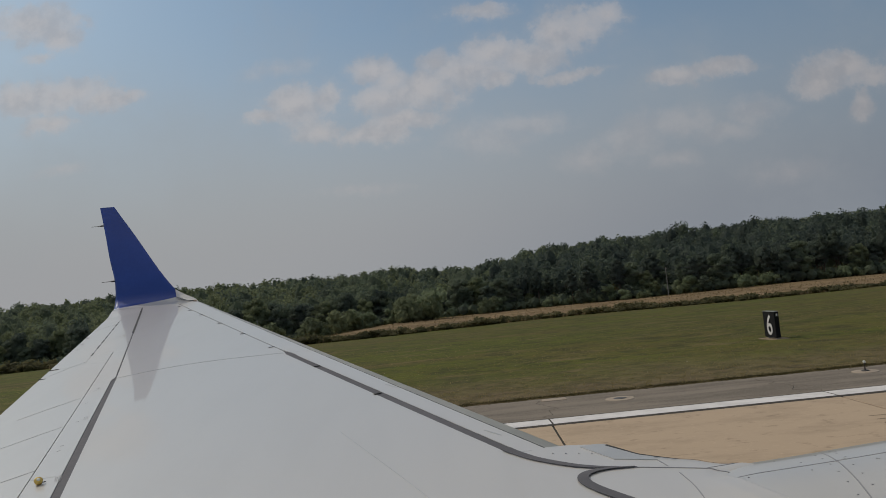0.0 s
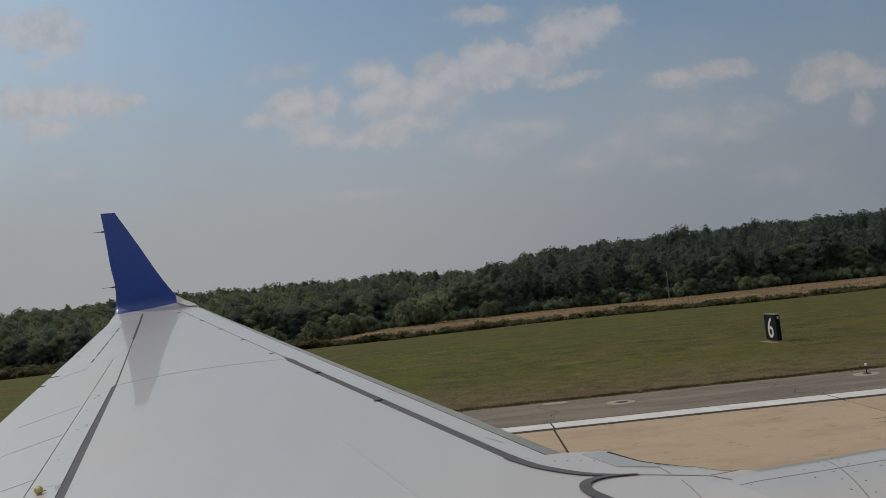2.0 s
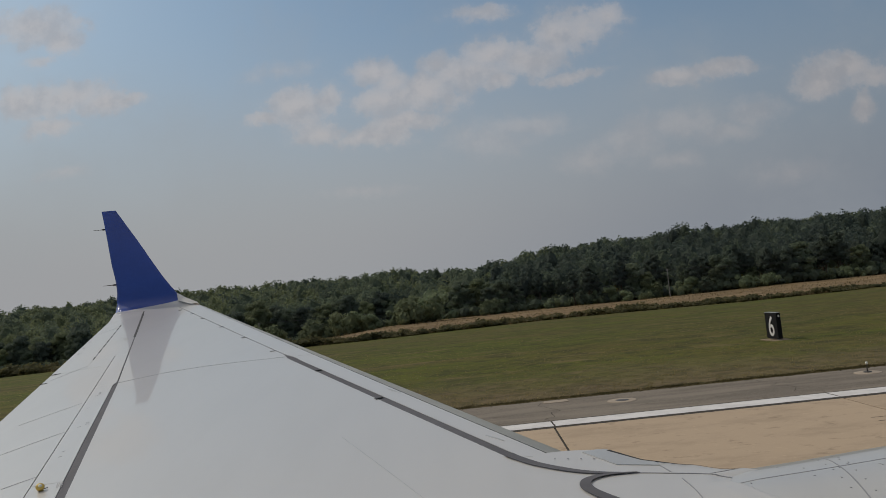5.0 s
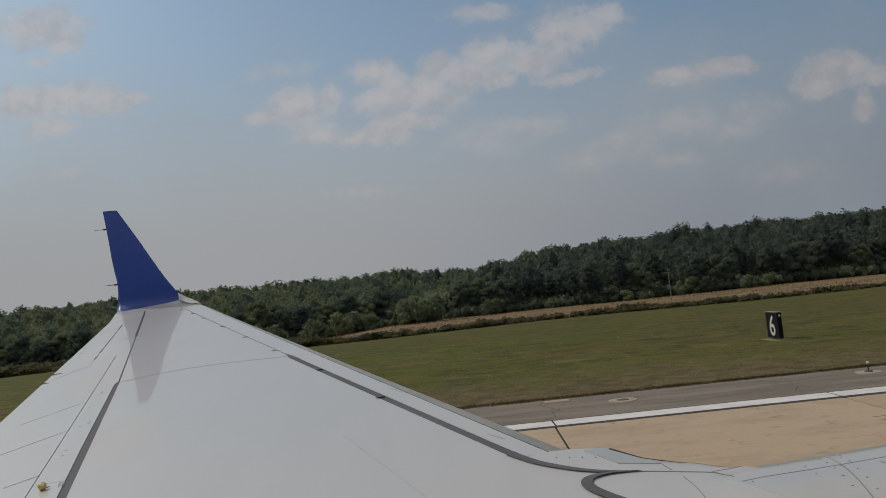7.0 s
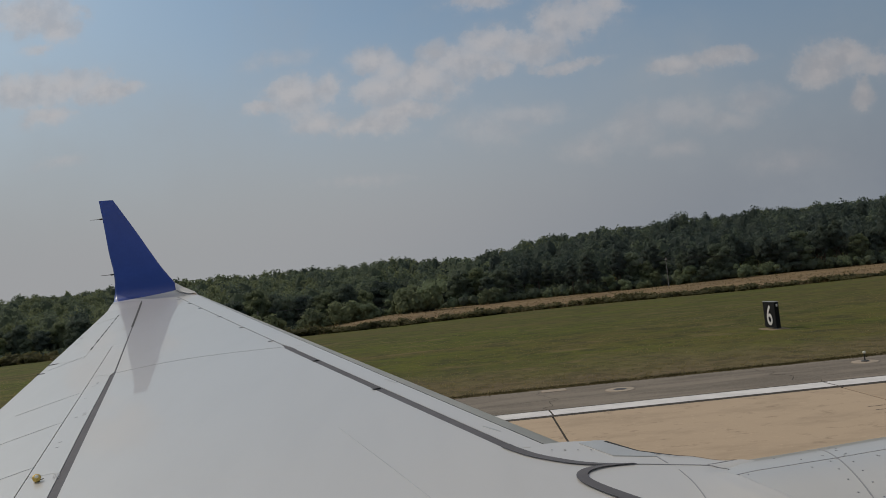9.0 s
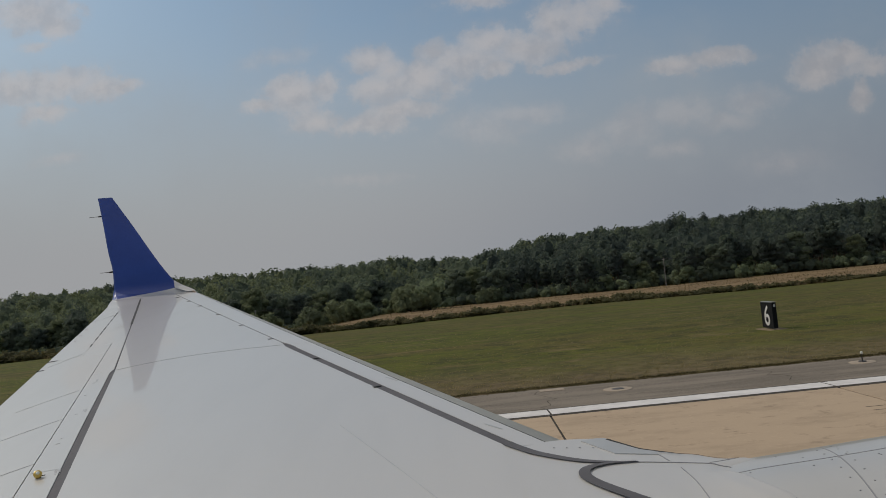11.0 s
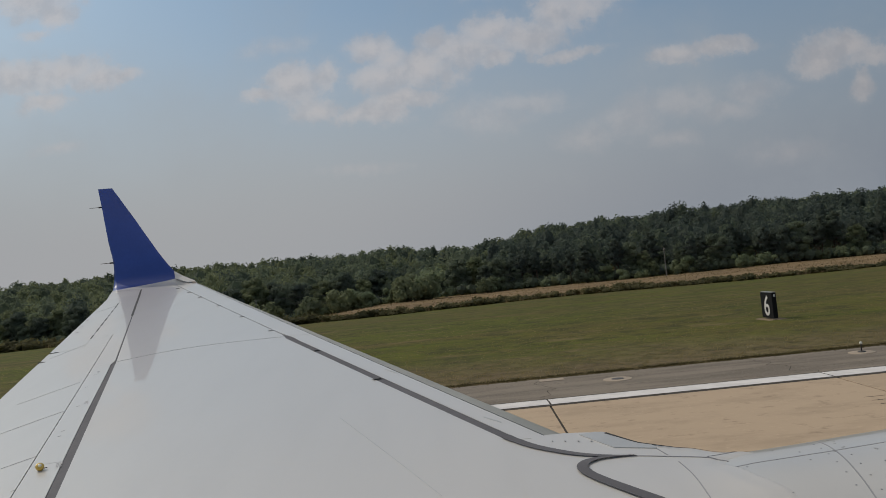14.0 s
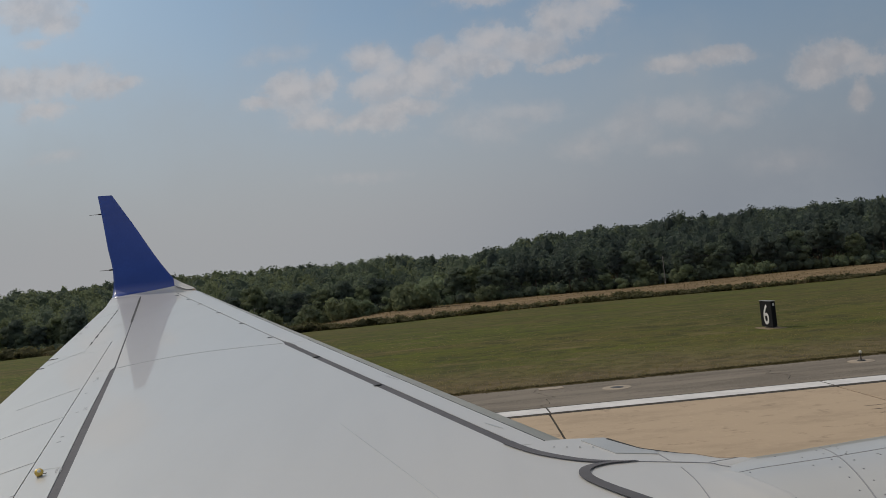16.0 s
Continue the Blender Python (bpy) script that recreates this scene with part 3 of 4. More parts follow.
# engine cowl and the fairing over its pylon
EN_Y, EN_Z = 3.0, 1.885


def cowl(x):
    return float(np.interp(x, (0.4, 0.8, 1.1, 1.4, 1.77, 2.2, 2.8), (0.86, 0.885, 0.918, 0.934, 0.959, 0.972, 0.975)))


rings = [(-1.2, 0.55), (-0.6, 0.72), (0.0, 0.84)] + [(x, cowl(x)) for x in np.linspace(0.4, 2.8, 18)] + [(3.4, 0.955), (3.9, 0.88), (4.05, 0.82), (4.08, 0.78), (4.0, 0.74), (3.4, 0.70)]
nacelle = part("engine_cowl", lathe("engine_cowl", M_NACELLE, rings, 224, "X"), airliner, "light grey engine cowl with riveted panels")
nacelle.location = (0, EN_Y, EN_Z)


def cowl_top(x, y):
    return EN_Z + math.sqrt(max(cowl(x) ** 2 - (y - EN_Y) ** 2, 0.01))


def on_cowl(line):
    return [(x, y, cowl_top(x, y)) for x, y in line]


for line, wd in (([(x, 2.965) for x in np.linspace(1.02, 3.6, 30)], 0.004), ([(1.373 + 0.128 * (y - 2.634), y) for y in np.linspace(3.16, 2.3, 30)], 0.005), ([(0.80 + 0.03 * (3.0 - y), y) for y in np.linspace(3.0, 2.9, 4)], 0.002),
                 ([(2.6, y) for y in np.linspace(3.4, 2.2, 24)], 0.006)):
    ribbon("cowl_seam", M_SEAM, on_cowl(line), wd, parent=nacelle).matrix_parent_inverse = Matrix.Translation((0, -EN_Y, -EN_Z))
for i in range(46):
    x, y = random.uniform(0.85, 2.0), random.uniform(2.45, 3.25)
    if i % 2:
        y = 3.2 - 0.02 * i
        x = 1.373 + 0.128 * (y - 2.634) + (-0.035, 0.035)[i % 4 // 2]
    ribbon("rivet", M_SEAM, on_cowl(((x - 0.003, y), (x + 0.003, y))), 0.007, parent=nacelle).matrix_parent_inverse = Matrix.Translation((0, -EN_Y, -EN_Z))


EDGE = ((0.30, 3.53), (0.38, 3.552), (0.47, 3.552), (0.56, 3.535), (0.64, 3.51), (0.70, 3.42), (0.75, 3.345), (0.89, 3.24), (1.09, 3.15), (1.40, 3.06))


def fairing_edge(x):
    return float(np.interp(x, [e[0] for e in EDGE], [e[1] for e in EDGE]))


def fairing_top(x, y):
    k = float(ease(x, 0.93, 1.16))
    z = (1 - k) * (skin(y) + 0.0006 + 0.0034 * float(ease(x, 0.22, 0.42))) + k * (cowl_top(x, y) + 0.001)
    end = float(np.interp(y, (2.5, 2.69, 2.73, 2.78, 2.85, 2.94, 3.02, 3.08, 3.14, 3.25), (1.14, 1.131, 1.131, 1.106, 1.074, 1.048, 1.012, 1.04, 1.20, 1.25)))
    over = cowl_top(x, y) + min(max((end - x) * 0.2, -0.01), 0.003)
    if x > end:
        return min(z, over)
    ridge = 0.02 * float(ease(end, x, x + 0.1))
    return 0.5 * (z + over + math.sqrt((z - over) ** 2 + ridge ** 2))


verts, faces, nx, ny = [], [], 120, 150
for i in range(nx + 1):
    x = 0.22 + 1.18 * i / nx
    e = fairing_edge(x)
    for j in range(ny + 1):
        y = 2.2 + (e - 2.2) * j / ny
        verts.append((x, y, fairing_top(x, y)))
w = ny + 1
faces = [(i * w + j, (i + 1) * w + j, (i + 1) * w + j + 1, i * w + j + 1) for i in range(nx) for j in range(ny)]
k = len(verts)
for i in range(nx + 1):
    x, y, z = verts[i * w + ny]
    verts += [(x, y, z), (x, y + 0.004, z - 0.16)]
faces += [(k + 2 * i, k + 2 * i + 2, k + 2 * i + 3, k + 2 * i + 1) for i in range(nx)]
me = mesh_from("pylon_fairing", verts, faces, M_WING, smooth=True)
fairing = part("pylon_fairing", me, airliner, "light grey fairing over the engine pylon")
ribbon("dark_edge", M_DARK, [(x, fairing_edge(x) - 0.010, fairing_top(x, fairing_edge(x))) for x in np.linspace(0.645, 1.10, 30)], tuple(0.0015 + 0.012 * np.linspace(1, 0, 30) ** 3), lift=0.004, parent=fairing, tall=tuple(0.0005 + 0.009 * np.linspace(1, 0, 30) ** 3))


def laid(line):
    return [(x, y, fairing_top(x, y)) for x, y in line]


line = wavy(((0.203, 3.592), (0.240, 3.528), (0.320, 3.415), (0.431, 3.310), (0.533, 3.247), (0.65, 3.209), (0.755, 3.18), (0.965, 3.10), (1.06, 3.03)))
widths = np.interp(np.arange(len(line)), (0, 24, 32, 40, 65), (0.053, 0.044, 0.036, 0.010, 0.006))
ribbon("fairing_seal", M_SEAL, laid(line[:46]), tuple(widths[:46]), lift=0.004, parent=fairing)
ribbon("fairing_seam", M_SEAM, laid(line[45:]), tuple(widths[45:]), lift=0.002, parent=fairing)
line = wavy(((0.70, 3.195), (0.60, 3.205), (0.535, 3.195), (0.49, 3.168), (0.472, 3.12), (0.482, 3.06), (0.525, 2.975), (0.60, 2.86), (0.67, 2.76), (0.80, 2.56)))
ribbon("fairing_seal", M_SEAL, laid(line), tuple(np.interp(np.arange(len(line)), (0, 8, 20, 30, 72), (0.006, 0.025, 0.044, 0.046, 0.062))), lift=0.0065, parent=fairing)
ribbon("fairing_seam", M_SEAM, laid(((0.81, 3.25), (0.83, 3.17))), 0.006, parent=fairing)
ribbon("fairing_seam", M_SEAM, laid(wavy(((0.85, 3.09), (0.858, 2.95), (0.852, 2.77), (0.84, 2.6)))), 0.004, parent=fairing)
ribbon("fairing_seam", M_SEAM, laid(((0.97, 3.11), (1.09, 3.145))), 0.004, parent=fairing)
verts = laid(((0.53, 3.505), (0.60, 3.52), (0.64, 3.508), (0.70, 3.418), (0.75, 3.343), (0.80, 3.30), (0.81, 3.252), (0.64, 3.31)))
n = len(verts)
verts = [(x, y, z + 0.004) for x, y, z in verts]
part("fairing_facet", (verts + [(x, y, z - 0.006) for x, y, z in verts], [tuple(range(n - 1, -1, -1))] + [(i, (i + 1) % n, n + (i + 1) % n, n + i) for i in range(n)], M_FACET), fairing, "blue-grey facet of the fairing")
for i in range(6):
    x = 0.40 + 0.055 * i
    ribbon("fairing_rivet", M_SEAM, laid(((x - 0.003, 3.46 - 0.30 * (x - 0.4)), (x + 0.003, 3.46 - 0.30 * (x - 0.4)))), 0.010, lift=0.003, parent=fairing)

# the fuselage side behind the window
hull = lathe("fuselage", M_WHITE, [(-14.0, 1.2), (-10.0, 1.48)] + [(x, 1.5) for x in np.linspace(-8, 10, 10)] + [(13.0, 1.3), (15.0, 0.7)], 48, "X")
part("fuselage", hull, airliner, "plain white cabin wall").location = (0, -1.62, 3.1)

# ---- trees ----
def leaf_cloud(rng, lobes, count, size, flat=0.42):
    """Leaf sprays on the skin of a set of lobes (centre, radii): four corners each."""
    vol = np.array([r[0] * r[1] + r[1] * r[2] for c, r in lobes])
    pick = rng.choice(len(lobes), count, p=vol / vol.sum())
    cen = np.array([c for c, r in lobes])[pick]
    rad = np.array([r for c, r in lobes])[pick]
    way = rng.normal(size=(count, 3))
    way /= np.linalg.norm(way, axis=1)[:, None]
    at = cen + way * rad * rng.uniform(0.84, 1.03, (count, 1))
    nrm = way + rng.normal(size=(count, 3)) * flat
    nrm /= np.linalg.norm(nrm, axis=1)[:, None]
    a = np.cross(nrm, rng.normal(size=(count, 3)))
    a /= np.linalg.norm(a, axis=1)[:, None]
    b = np.cross(nrm, a)
    s = size * rng.uniform(0.6, 1.3, (count, 1))
    t = s * rng.uniform(0.5, 0.9, (count, 1))
    quad = np.stack([at - a * s, at - b * t, at + a * s * rng.uniform(0.7, 1.0, (count, 1)), at + b * t], 1)
    return quad.reshape(-1, 3)


def cores(rng, lobes, k=0.84):
    """The shaded inside of a crown: a rough ball of twenty faces in each lobe."""
    g = (1 + 5 ** 0.5) / 2
    v = np.array([(-1, g, 0), (1, g, 0), (-1, -g, 0), (1, -g, 0), (0, -1, g), (0, 1, g), (0, -1, -g), (0, 1, -g), (g, 0, -1), (g, 0, 1), (-g, 0, -1), (-g, 0, 1)]) / math.sqrt(1 + g * g)
    f = np.array([(0, 11, 5), (0, 5, 1), (0, 1, 7), (0, 7, 10), (0, 10, 11), (1, 5, 9), (5, 11, 4), (11, 10, 2), (10, 7, 6), (7, 1, 8), (3, 9, 4), (3, 4, 2), (3, 2, 6), (3, 6, 8), (3, 8, 9), (4, 9, 5), (2, 4, 11), (6, 2, 10), (8, 6, 7), (9, 8, 1)])
    vs, fs = [], []
    for n, (c, r) in enumerate(lobes):
        vs.append(np.array(c) + v * np.array(r) * k * rng.uniform(0.85, 1.1, (12, 1)))
        fs.append(f + 12 * n)
    return np.concatenate(vs), np.concatenate(fs)


def crown_lobes(rng, kind, h):
    """Lobes of a crown on a tree h metres tall: one body, then boughs that swell out of it."""
    out = []
    if kind == "pine":
        wide_ = h * rng.uniform(0.13, 0.19)
        out.append(((0, 0, h * 0.63), (wide_ * 0.85, wide_ * 0.85, h * 0.28)))
        for i in range(11):
            z = h * (0.36 + 0.56 * (i + rng.uniform(0, 1)) / 11)
            k = wide_ * (1.15 - 0.9 * abs(z / h - 0.62) * 1.6)
            a = 2.4 * i + rng.uniform(-0.6, 0.6)
            out.append(((math.cos(a) * k * 0.75, math.sin(a) * k * 0.75, z), (k * rng.uniform(0.45, 0.75), k * rng.uniform(0.45, 0.75), k * 0.42)))
        out.append(((0, 0, h * 0.93), (wide_ * 0.45, wide_ * 0.45, h * 0.06)))
    elif kind == "shrub":
        out.append(((0, 0, h * 0.42), (h * 0.42, h * 0.40, h * 0.40)))
        for i in range(9):
            k = h * rng.uniform(0.15, 0.26)
            out.append(((rng.normal() * h * 0.38, rng.normal() * h * 0.34, h * rng.uniform(0.2, 0.82)), (k * 1.1, k * 1.1, k)))
    else:
        lean_x, lean_y, wide_ = rng.normal() * h * 0.03, rng.normal() * h * 0.03, h * rng.uniform(0.22, 0.31)
        out.append(((lean_x, lean_y, h * 0.53), (wide_ * 0.88, wide_ * 0.88, h * 0.39)))
        for i in range(15):
            t = (i + rng.uniform(0, 1)) / 15
            z = h * (0.14 + 0.78 * t)
            reach = wide_ * math.sqrt(max(0.05, 1 - ((z / h - 0.50) / 0.46) ** 2)) * rng.uniform(0.75, 1.08)
            a = 2.4 * i + rng.uniform(-0.6, 0.6)
            k = h * rng.uniform(0.085, 0.145)
            out.append(((lean_x + math.cos(a) * reach, lean_y + math.sin(a) * reach, z), (k * 1.2, k * 1.2, k * 0.85)))
        out.append(((lean_x, lean_y, h * 0.91), (h * 0.09, h * 0.09, h * 0.08)))
    return out


def crown_mesh(name, rng, kind, h, count, size, mat):
    lobes = crown_lobes(rng, kind, h)
    q = leaf_cloud(rng, lobes, count, size)
    cv, cf = cores(rng, lobes)
    faces = np.arange(len(q)).reshape(-1, 4).tolist() + (cf + len(q)).tolist()
    return mesh_from(name, np.concatenate([q, cv]).tolist(), faces, mat)


def trunk_mesh(name, rng, h, rad):
    """A tapered trunk with limbs that leave it at a slant."""
    verts, faces = [], []

    def limb(p, q, r0, r1, sides=6):
        k = len(verts)
        d = (q - p).normalized()
        a = d.orthogonal().normalized()
        b = d.cross(a)
        for at, r in ((p, r0), (p.lerp(q, 0.5) + a * r0 * 0.4, (r0 + r1) / 2), (q, r1)):
            for i in range(sides):
                t = 2 * math.pi * i / sides
                verts.append(at + (a * math.cos(t) + b * math.sin(t)) * r)
        for m in range(2):
            for i in range(sides):
                j = (i + 1) % sides
                faces.append((k + m * sides + i, k + m * sides + j, k + (m + 1) * sides + j, k + (m + 1) * sides + i))

    limb(Vector((0, 0, -0.4)), Vector((rng.normal() * 0.2, rng.normal() * 0.2, h * 0.82)), rad, rad * 0.25, 8)
    for i in range(5):
        z, a = h * rng.uniform(0.3, 0.65), rng.uniform(0, 6.28)
        limb(Vector((0, 0, z)), Vector((math.cos(a) * h * 0.2, math.sin(a) * h * 0.2, z + h * 0.16)), rad * 0.4, rad * 0.1, 5)
    return mesh_from(name, verts, faces, M_BARK)


TREE_KINDS = {"broadleaf": (M_LEAF, 15.0, 2300, 0.42), "pine": (M_PINE, 17.0, 1700, 0.40), "shrub": (M_SHRUB, 4.2, 600, 0.29)}
rng = np.random.default_rng(5)
stock = {}
for kind, (mat, h, count, size) in TREE_KINDS.items():
    tints = {"broadleaf": (M_LEAF, M_LEAF_PALE, M_LEAF_DEEP, M_LEAF, M_LEAF_DEEP), "pine": (M_PINE, M_PINE, M_LEAF_DEEP), "shrub": (M_SHRUB, M_LEAF_PALE, M_SHRUB)}[kind]
    stock[kind] = [(crown_mesh("crown", rng, kind, h, count, size, tint), trunk_mesh("trunk", rng, h, 0.02 * h)) for tint in tints]
LABELS = {"broadleaf": ("tree", "dark green broadleaf tree at the foot of the wood", "tree", "trees along the wood's edge"),
          "pine": ("pine_tree", "dark pine with a bare trunk and rounded crown", "tree", "pines along the wood's edge"),
          "shrub": ("shrub", "pale green leafy shrub at the wood's edge", "shrub", "shrubs below the wood")}


def plant(kind, x, y, k, pick):
    crown, trunk = stock[kind][pick % len(stock[kind])]
    name, label, category, group = LABELS[kind]
    ob = empty(name, label, category, group, (x, y, float(land(x, y)) - 0.1))
    ob.rotation_euler = (0, 0, float(rng.uniform(0, 6.28)))
    ob.scale = (k, k, k * float(rng.uniform(0.9, 1.1)))
    part("crown", crown, ob)
    part("trunk", trunk, ob)


# the wood's near edge, tree by tree
x, n = -240.0, 0
while x < 330.0:
    y = 306.0 + rng.uniform(-3, 14) + (14.0 if x < 0 else 0.0)
    tall = rng.uniform(0.55, 1.12) if x > 0 else rng.uniform(0.6, 1.35)
    if -29.0 < x < 2.0:  # the low saddle in the wood
        tall *= 0.72
    plant("pine" if x > 25 and rng.uniform() < 0.55 else "broadleaf", x, y, tall, n)
    if x > 20 and n % 2:
        plant("broadleaf", x + 2, y - 4, rng.uniform(0.24, 0.5), n)
    x += rng.uniform(2.6, 6.4)
    n += 1
for i in range(62):
    x = rng.uniform(-95.0, 2.0) if i < 24 else (rng.uniform(2.0, 150.0) if i < 40 else rng.uniform(150.0, 280.0))
    plant("shrub", x, (286.0 if x < 2 else 301.0) + rng.uniform(-6, 6), rng.uniform(0.8, 2.6) if x < 2 else rng.uniform(0.6, 1.7), i)


def woods(name, label, spots, kinds, count, size):
    """A far wood as one body of crowns and trunks."""
    vs, fs, slots, n = [], [], [], 0
    for i in range(len(spots)):
        x, y = spots[i]
        kind = kinds[i]
        stand = 0.97 + 0.34 * noise.noise(Vector((x / 34.0, y / 34.0, 3.0)))
        h = TREE_KINDS[kind][1] * rng.uniform(0.66, 1.34) * stand * (0.66 if -0.085 < x / y < 0.004 and y < 590 else 1.0)
        lobes = crown_lobes(rng, kind, h)
        q = leaf_cloud(rng, lobes, count, size)
        cv, cf = cores(rng, lobes[:1], 1.02)
        at = np.array([x, y, float(land(x, y))])
        r = 0.02 * h
        tv = np.array([(-r, -r, 0), (r, -r, 0), (r, r, 0), (-r, r, 0), (-r * 0.4, -r * 0.4, h * 0.8), (r * 0.4, -r * 0.4, h * 0.8), (r * 0.4, r * 0.4, h * 0.8), (-r * 0.4, r * 0.4, h * 0.8)])
        vs += [q + at, cv + at, tv + at]
        fs += (np.arange(len(q)).reshape(-1, 4) + n).tolist()
        fs += (cf + n + len(q)).tolist()
        m = n + len(q) + len(cv)
        fs += [(m, m + 1, m + 5, m + 4), (m + 1, m + 2, m + 6, m + 5), (m + 2, m + 3, m + 7, m + 6), (m + 3, m, m + 4, m + 7)]
        n = m + 8
        # more pale crowns at far left: distance haze put into the leaf colour
        tint = int(rng.choice(3, p=(0.5, 0.1, 0.4) if x < -110 else (0.55, 0.30, 0.15)))
        slots += [tint] * (count + len(cf)) + [3] * 4
    mats = (M_PINE, M_LEAF_DEEP, M_LEAF) if kinds[0] == "pine" else (M_LEAF, M_LEAF_DEEP, M_LEAF_PALE)
    me = mesh_from(name, np.concatenate(vs).tolist(), fs, *mats, M_BARK)
    me.polygons.foreach_set("material_index", slots)
    return tagged(new(name, me), label, "woods", kind="stuff")


def scatter(x0, x1, y0, y1, step):
    out = []
    for gy in np.arange(y0, y1, step):
        for gx in np.arange(x0, x1, step):
            out.append((gx + rng.uniform(-0.45, 0.45) * step, gy + rng.uniform(-0.45, 0.45) * step))
    return [(a, b) for a, b in out if abs(a) < 0.66 * b + 20]


spots = [(a, b) for a, b in scatter(20, 420, 318, 585, 9.2) if a > 20 + 0.06 * (b - 318)]
woods("pine_woods", "dark dense pine wood climbing the hill", spots, ["pine" if i == 0 or rng.uniform() < 0.6 else "broadleaf" for i in range(len(spots))], 330, 0.64)
spots = scatter(-400, 10, 330, 560, 10.2)
woods("broadleaf_woods", "mixed green broadleaf wood over the low hill", spots, ["broadleaf"] * len(spots), 400, 0.68)
spots = scatter(-700, 700, 600, 1000, 14.5)
woods("far_woods", "distant wooded ridge", spots, ["broadleaf"] * len(spots), 84, 1.3)

spots = scatter(-240, 330, 303, 322, 3.4)
woods("undergrowth", "dark shaded undergrowth below the trees", spots, ["shrub"] * len(spots), 50, 0.42)

# ---- the hedge between mown grass and dry field ----
hedge_stock = []
for _ in range(4):
    lobes = [((rng.normal() * 1.3, rng.normal() * 0.6, rng.uniform(0.3, 0.95)), (rng.uniform(0.7, 1.2), rng.uniform(0.5, 0.9), rng.uniform(0.45, 0.75))) for _ in range(7)]
    q = leaf_cloud(rng, lobes, 300, 0.21, 0.9)
    cv, cf = cores(rng, lobes)
    hedge_stock.append(mesh_from("hedge_bush", np.concatenate([q, cv]).tolist(), np.arange(len(q)).reshape(-1, 4).tolist() + (cf + len(q)).tolist(), M_HEDGE))
x = -150.0
while x < 260.0:
    y = 186.0 + rng.uniform(-1.6, 1.6)
    if noise.noise(Vector((x * 0.16, 2.0, 0.0))) < -0.55:
        x += rng.uniform(1.5, 4.0)
        continue
    ob = tagged(new("hedge_bush", hedge_stock[int(rng.integers(4))]), "low ragged bush of the hedge at the grass edge", "bush", "bushes of the hedge")
    k = rng.uniform(0.65, 1.25) if rng.uniform() < 0.88 else rng.uniform(1.3, 1.75)
    k *= 1.0 - 0.3 * ease(x, 0.0, 140.0)
    ob.location, ob.rotation_euler, ob.scale = (x, y, float(land(x, y)) - 0.1), (0, 0, rng.uniform(-0.4, 0.4)), (k * 1.5, k * 1.4, k * 1.1)
    x += rng.uniform(1.3, 2.4)

# ---- grass tufts ----
def tufts(name, label, mat, spots, low, high, blades=5, broad=1.0):
    vs, fs, n = [], [], 0
    for x, y in spots:
        z = float(land(x, y)) if y > 25.7 else -0.02
        for b in range(blades):
            a = rng.uniform(0, 6.28)
            h, lean, wd = rng.uniform(low, high), rng.uniform(0.02, 0.6), rng.uniform(0.012, 0.03) * broad
            dx, dy = math.cos(a), math.sin(a)
            ox, oy = x + rng.normal() * 0.07 * broad, y + rng.normal() * 0.07 * broad
            vs += [(ox - dy * wd, oy + dx * wd, z - 0.02), (ox + dy * wd, oy - dx * wd, z - 0.02), (ox + dx * lean * h, oy + dy * lean * h, z + h)]
            fs.append((n, n + 1, n + 2))
            n += 3
    return tagged(new(name, mesh_from(name, vs, fs, mat)), label, "grass", kind="stuff")


# fringe blades are dark: soil and the edge's shadow put into their colour
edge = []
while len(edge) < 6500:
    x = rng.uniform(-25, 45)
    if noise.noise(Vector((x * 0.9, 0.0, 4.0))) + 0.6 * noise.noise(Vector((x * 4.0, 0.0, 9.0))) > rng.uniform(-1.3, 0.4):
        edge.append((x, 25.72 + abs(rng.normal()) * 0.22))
tufts("edge_grass", "ragged grass fringe along the asphalt, dark with soil and painted edge shade", M_EDGE, edge, 0.005, 0.034, 7, 1.3)
near = []
while len(near) < 9000:
    y = 26 + 60 * rng.uniform() ** 1.7
    near.append((rng.uniform(-0.72 * y, 0.72 * y), y))
tufts("near_grass", "short dry and green grass tufts", M_BLADE, near, 0.015, 0.055, 4)
weeds = [(rng.uniform(-150, 260), 186.0 + rng.normal() * 1.1) for _ in range(2600)]
tufts("hedge_weeds", "ragged straw-coloured weeds along the hedge", M_WEED, weeds, 0.35, 1.25, 4, 3.2)
stalks = [(rng.uniform(-60, 300), 188.0 + 112 * rng.uniform() ** 1.6) for _ in range(6000)]
tufts("dry_stalks", "tall dry stalks standing in the straw field", M_WEED, stalks, 0.25, 0.8, 3, 3.0)
seeds = [(rng.uniform(-25, 30), 26.2 + 22 * rng.uniform() ** 1.6) for _ in range(1500)]
M_SEED = material("pale_seed_heads", (0.42, 0.36, 0.24), 0.9, spec=0.1)
tufts("seed_heads", "pale dry seed stalks in the grass", M_SEED, seeds, 0.02, 0.06, 1)

# ---- power line ----
def utility_pole(x, y):
    pole = empty("utility_pole", "weathered wooden power pole with a crossarm", "pole", "power poles", (x, y, float(land(x, y))))
    part("shaft", lathe("shaft", M_POLE, ((-0.6, 0.19), (0.0, 0.19), (5.0, 0.16), (10.9, 0.12), (11.0, 0.06)), 12), pole)
    part("crossarm", box("crossarm", M_POLE, -0.07, 0.07, -1.2, 1.2, 10.2, 10.36, 0.02), pole)
    for dy in (-1.1, 0.45, 1.1):
        ins = part("insulator", lathe("insulator", M_STEEL, ((10.36, 0.03), (10.42, 0.07), (10.48, 0.04), (10.54, 0.07), (10.6, 0.02)), 10), pole)
        ins.location = (0, dy, 0)
    return pole


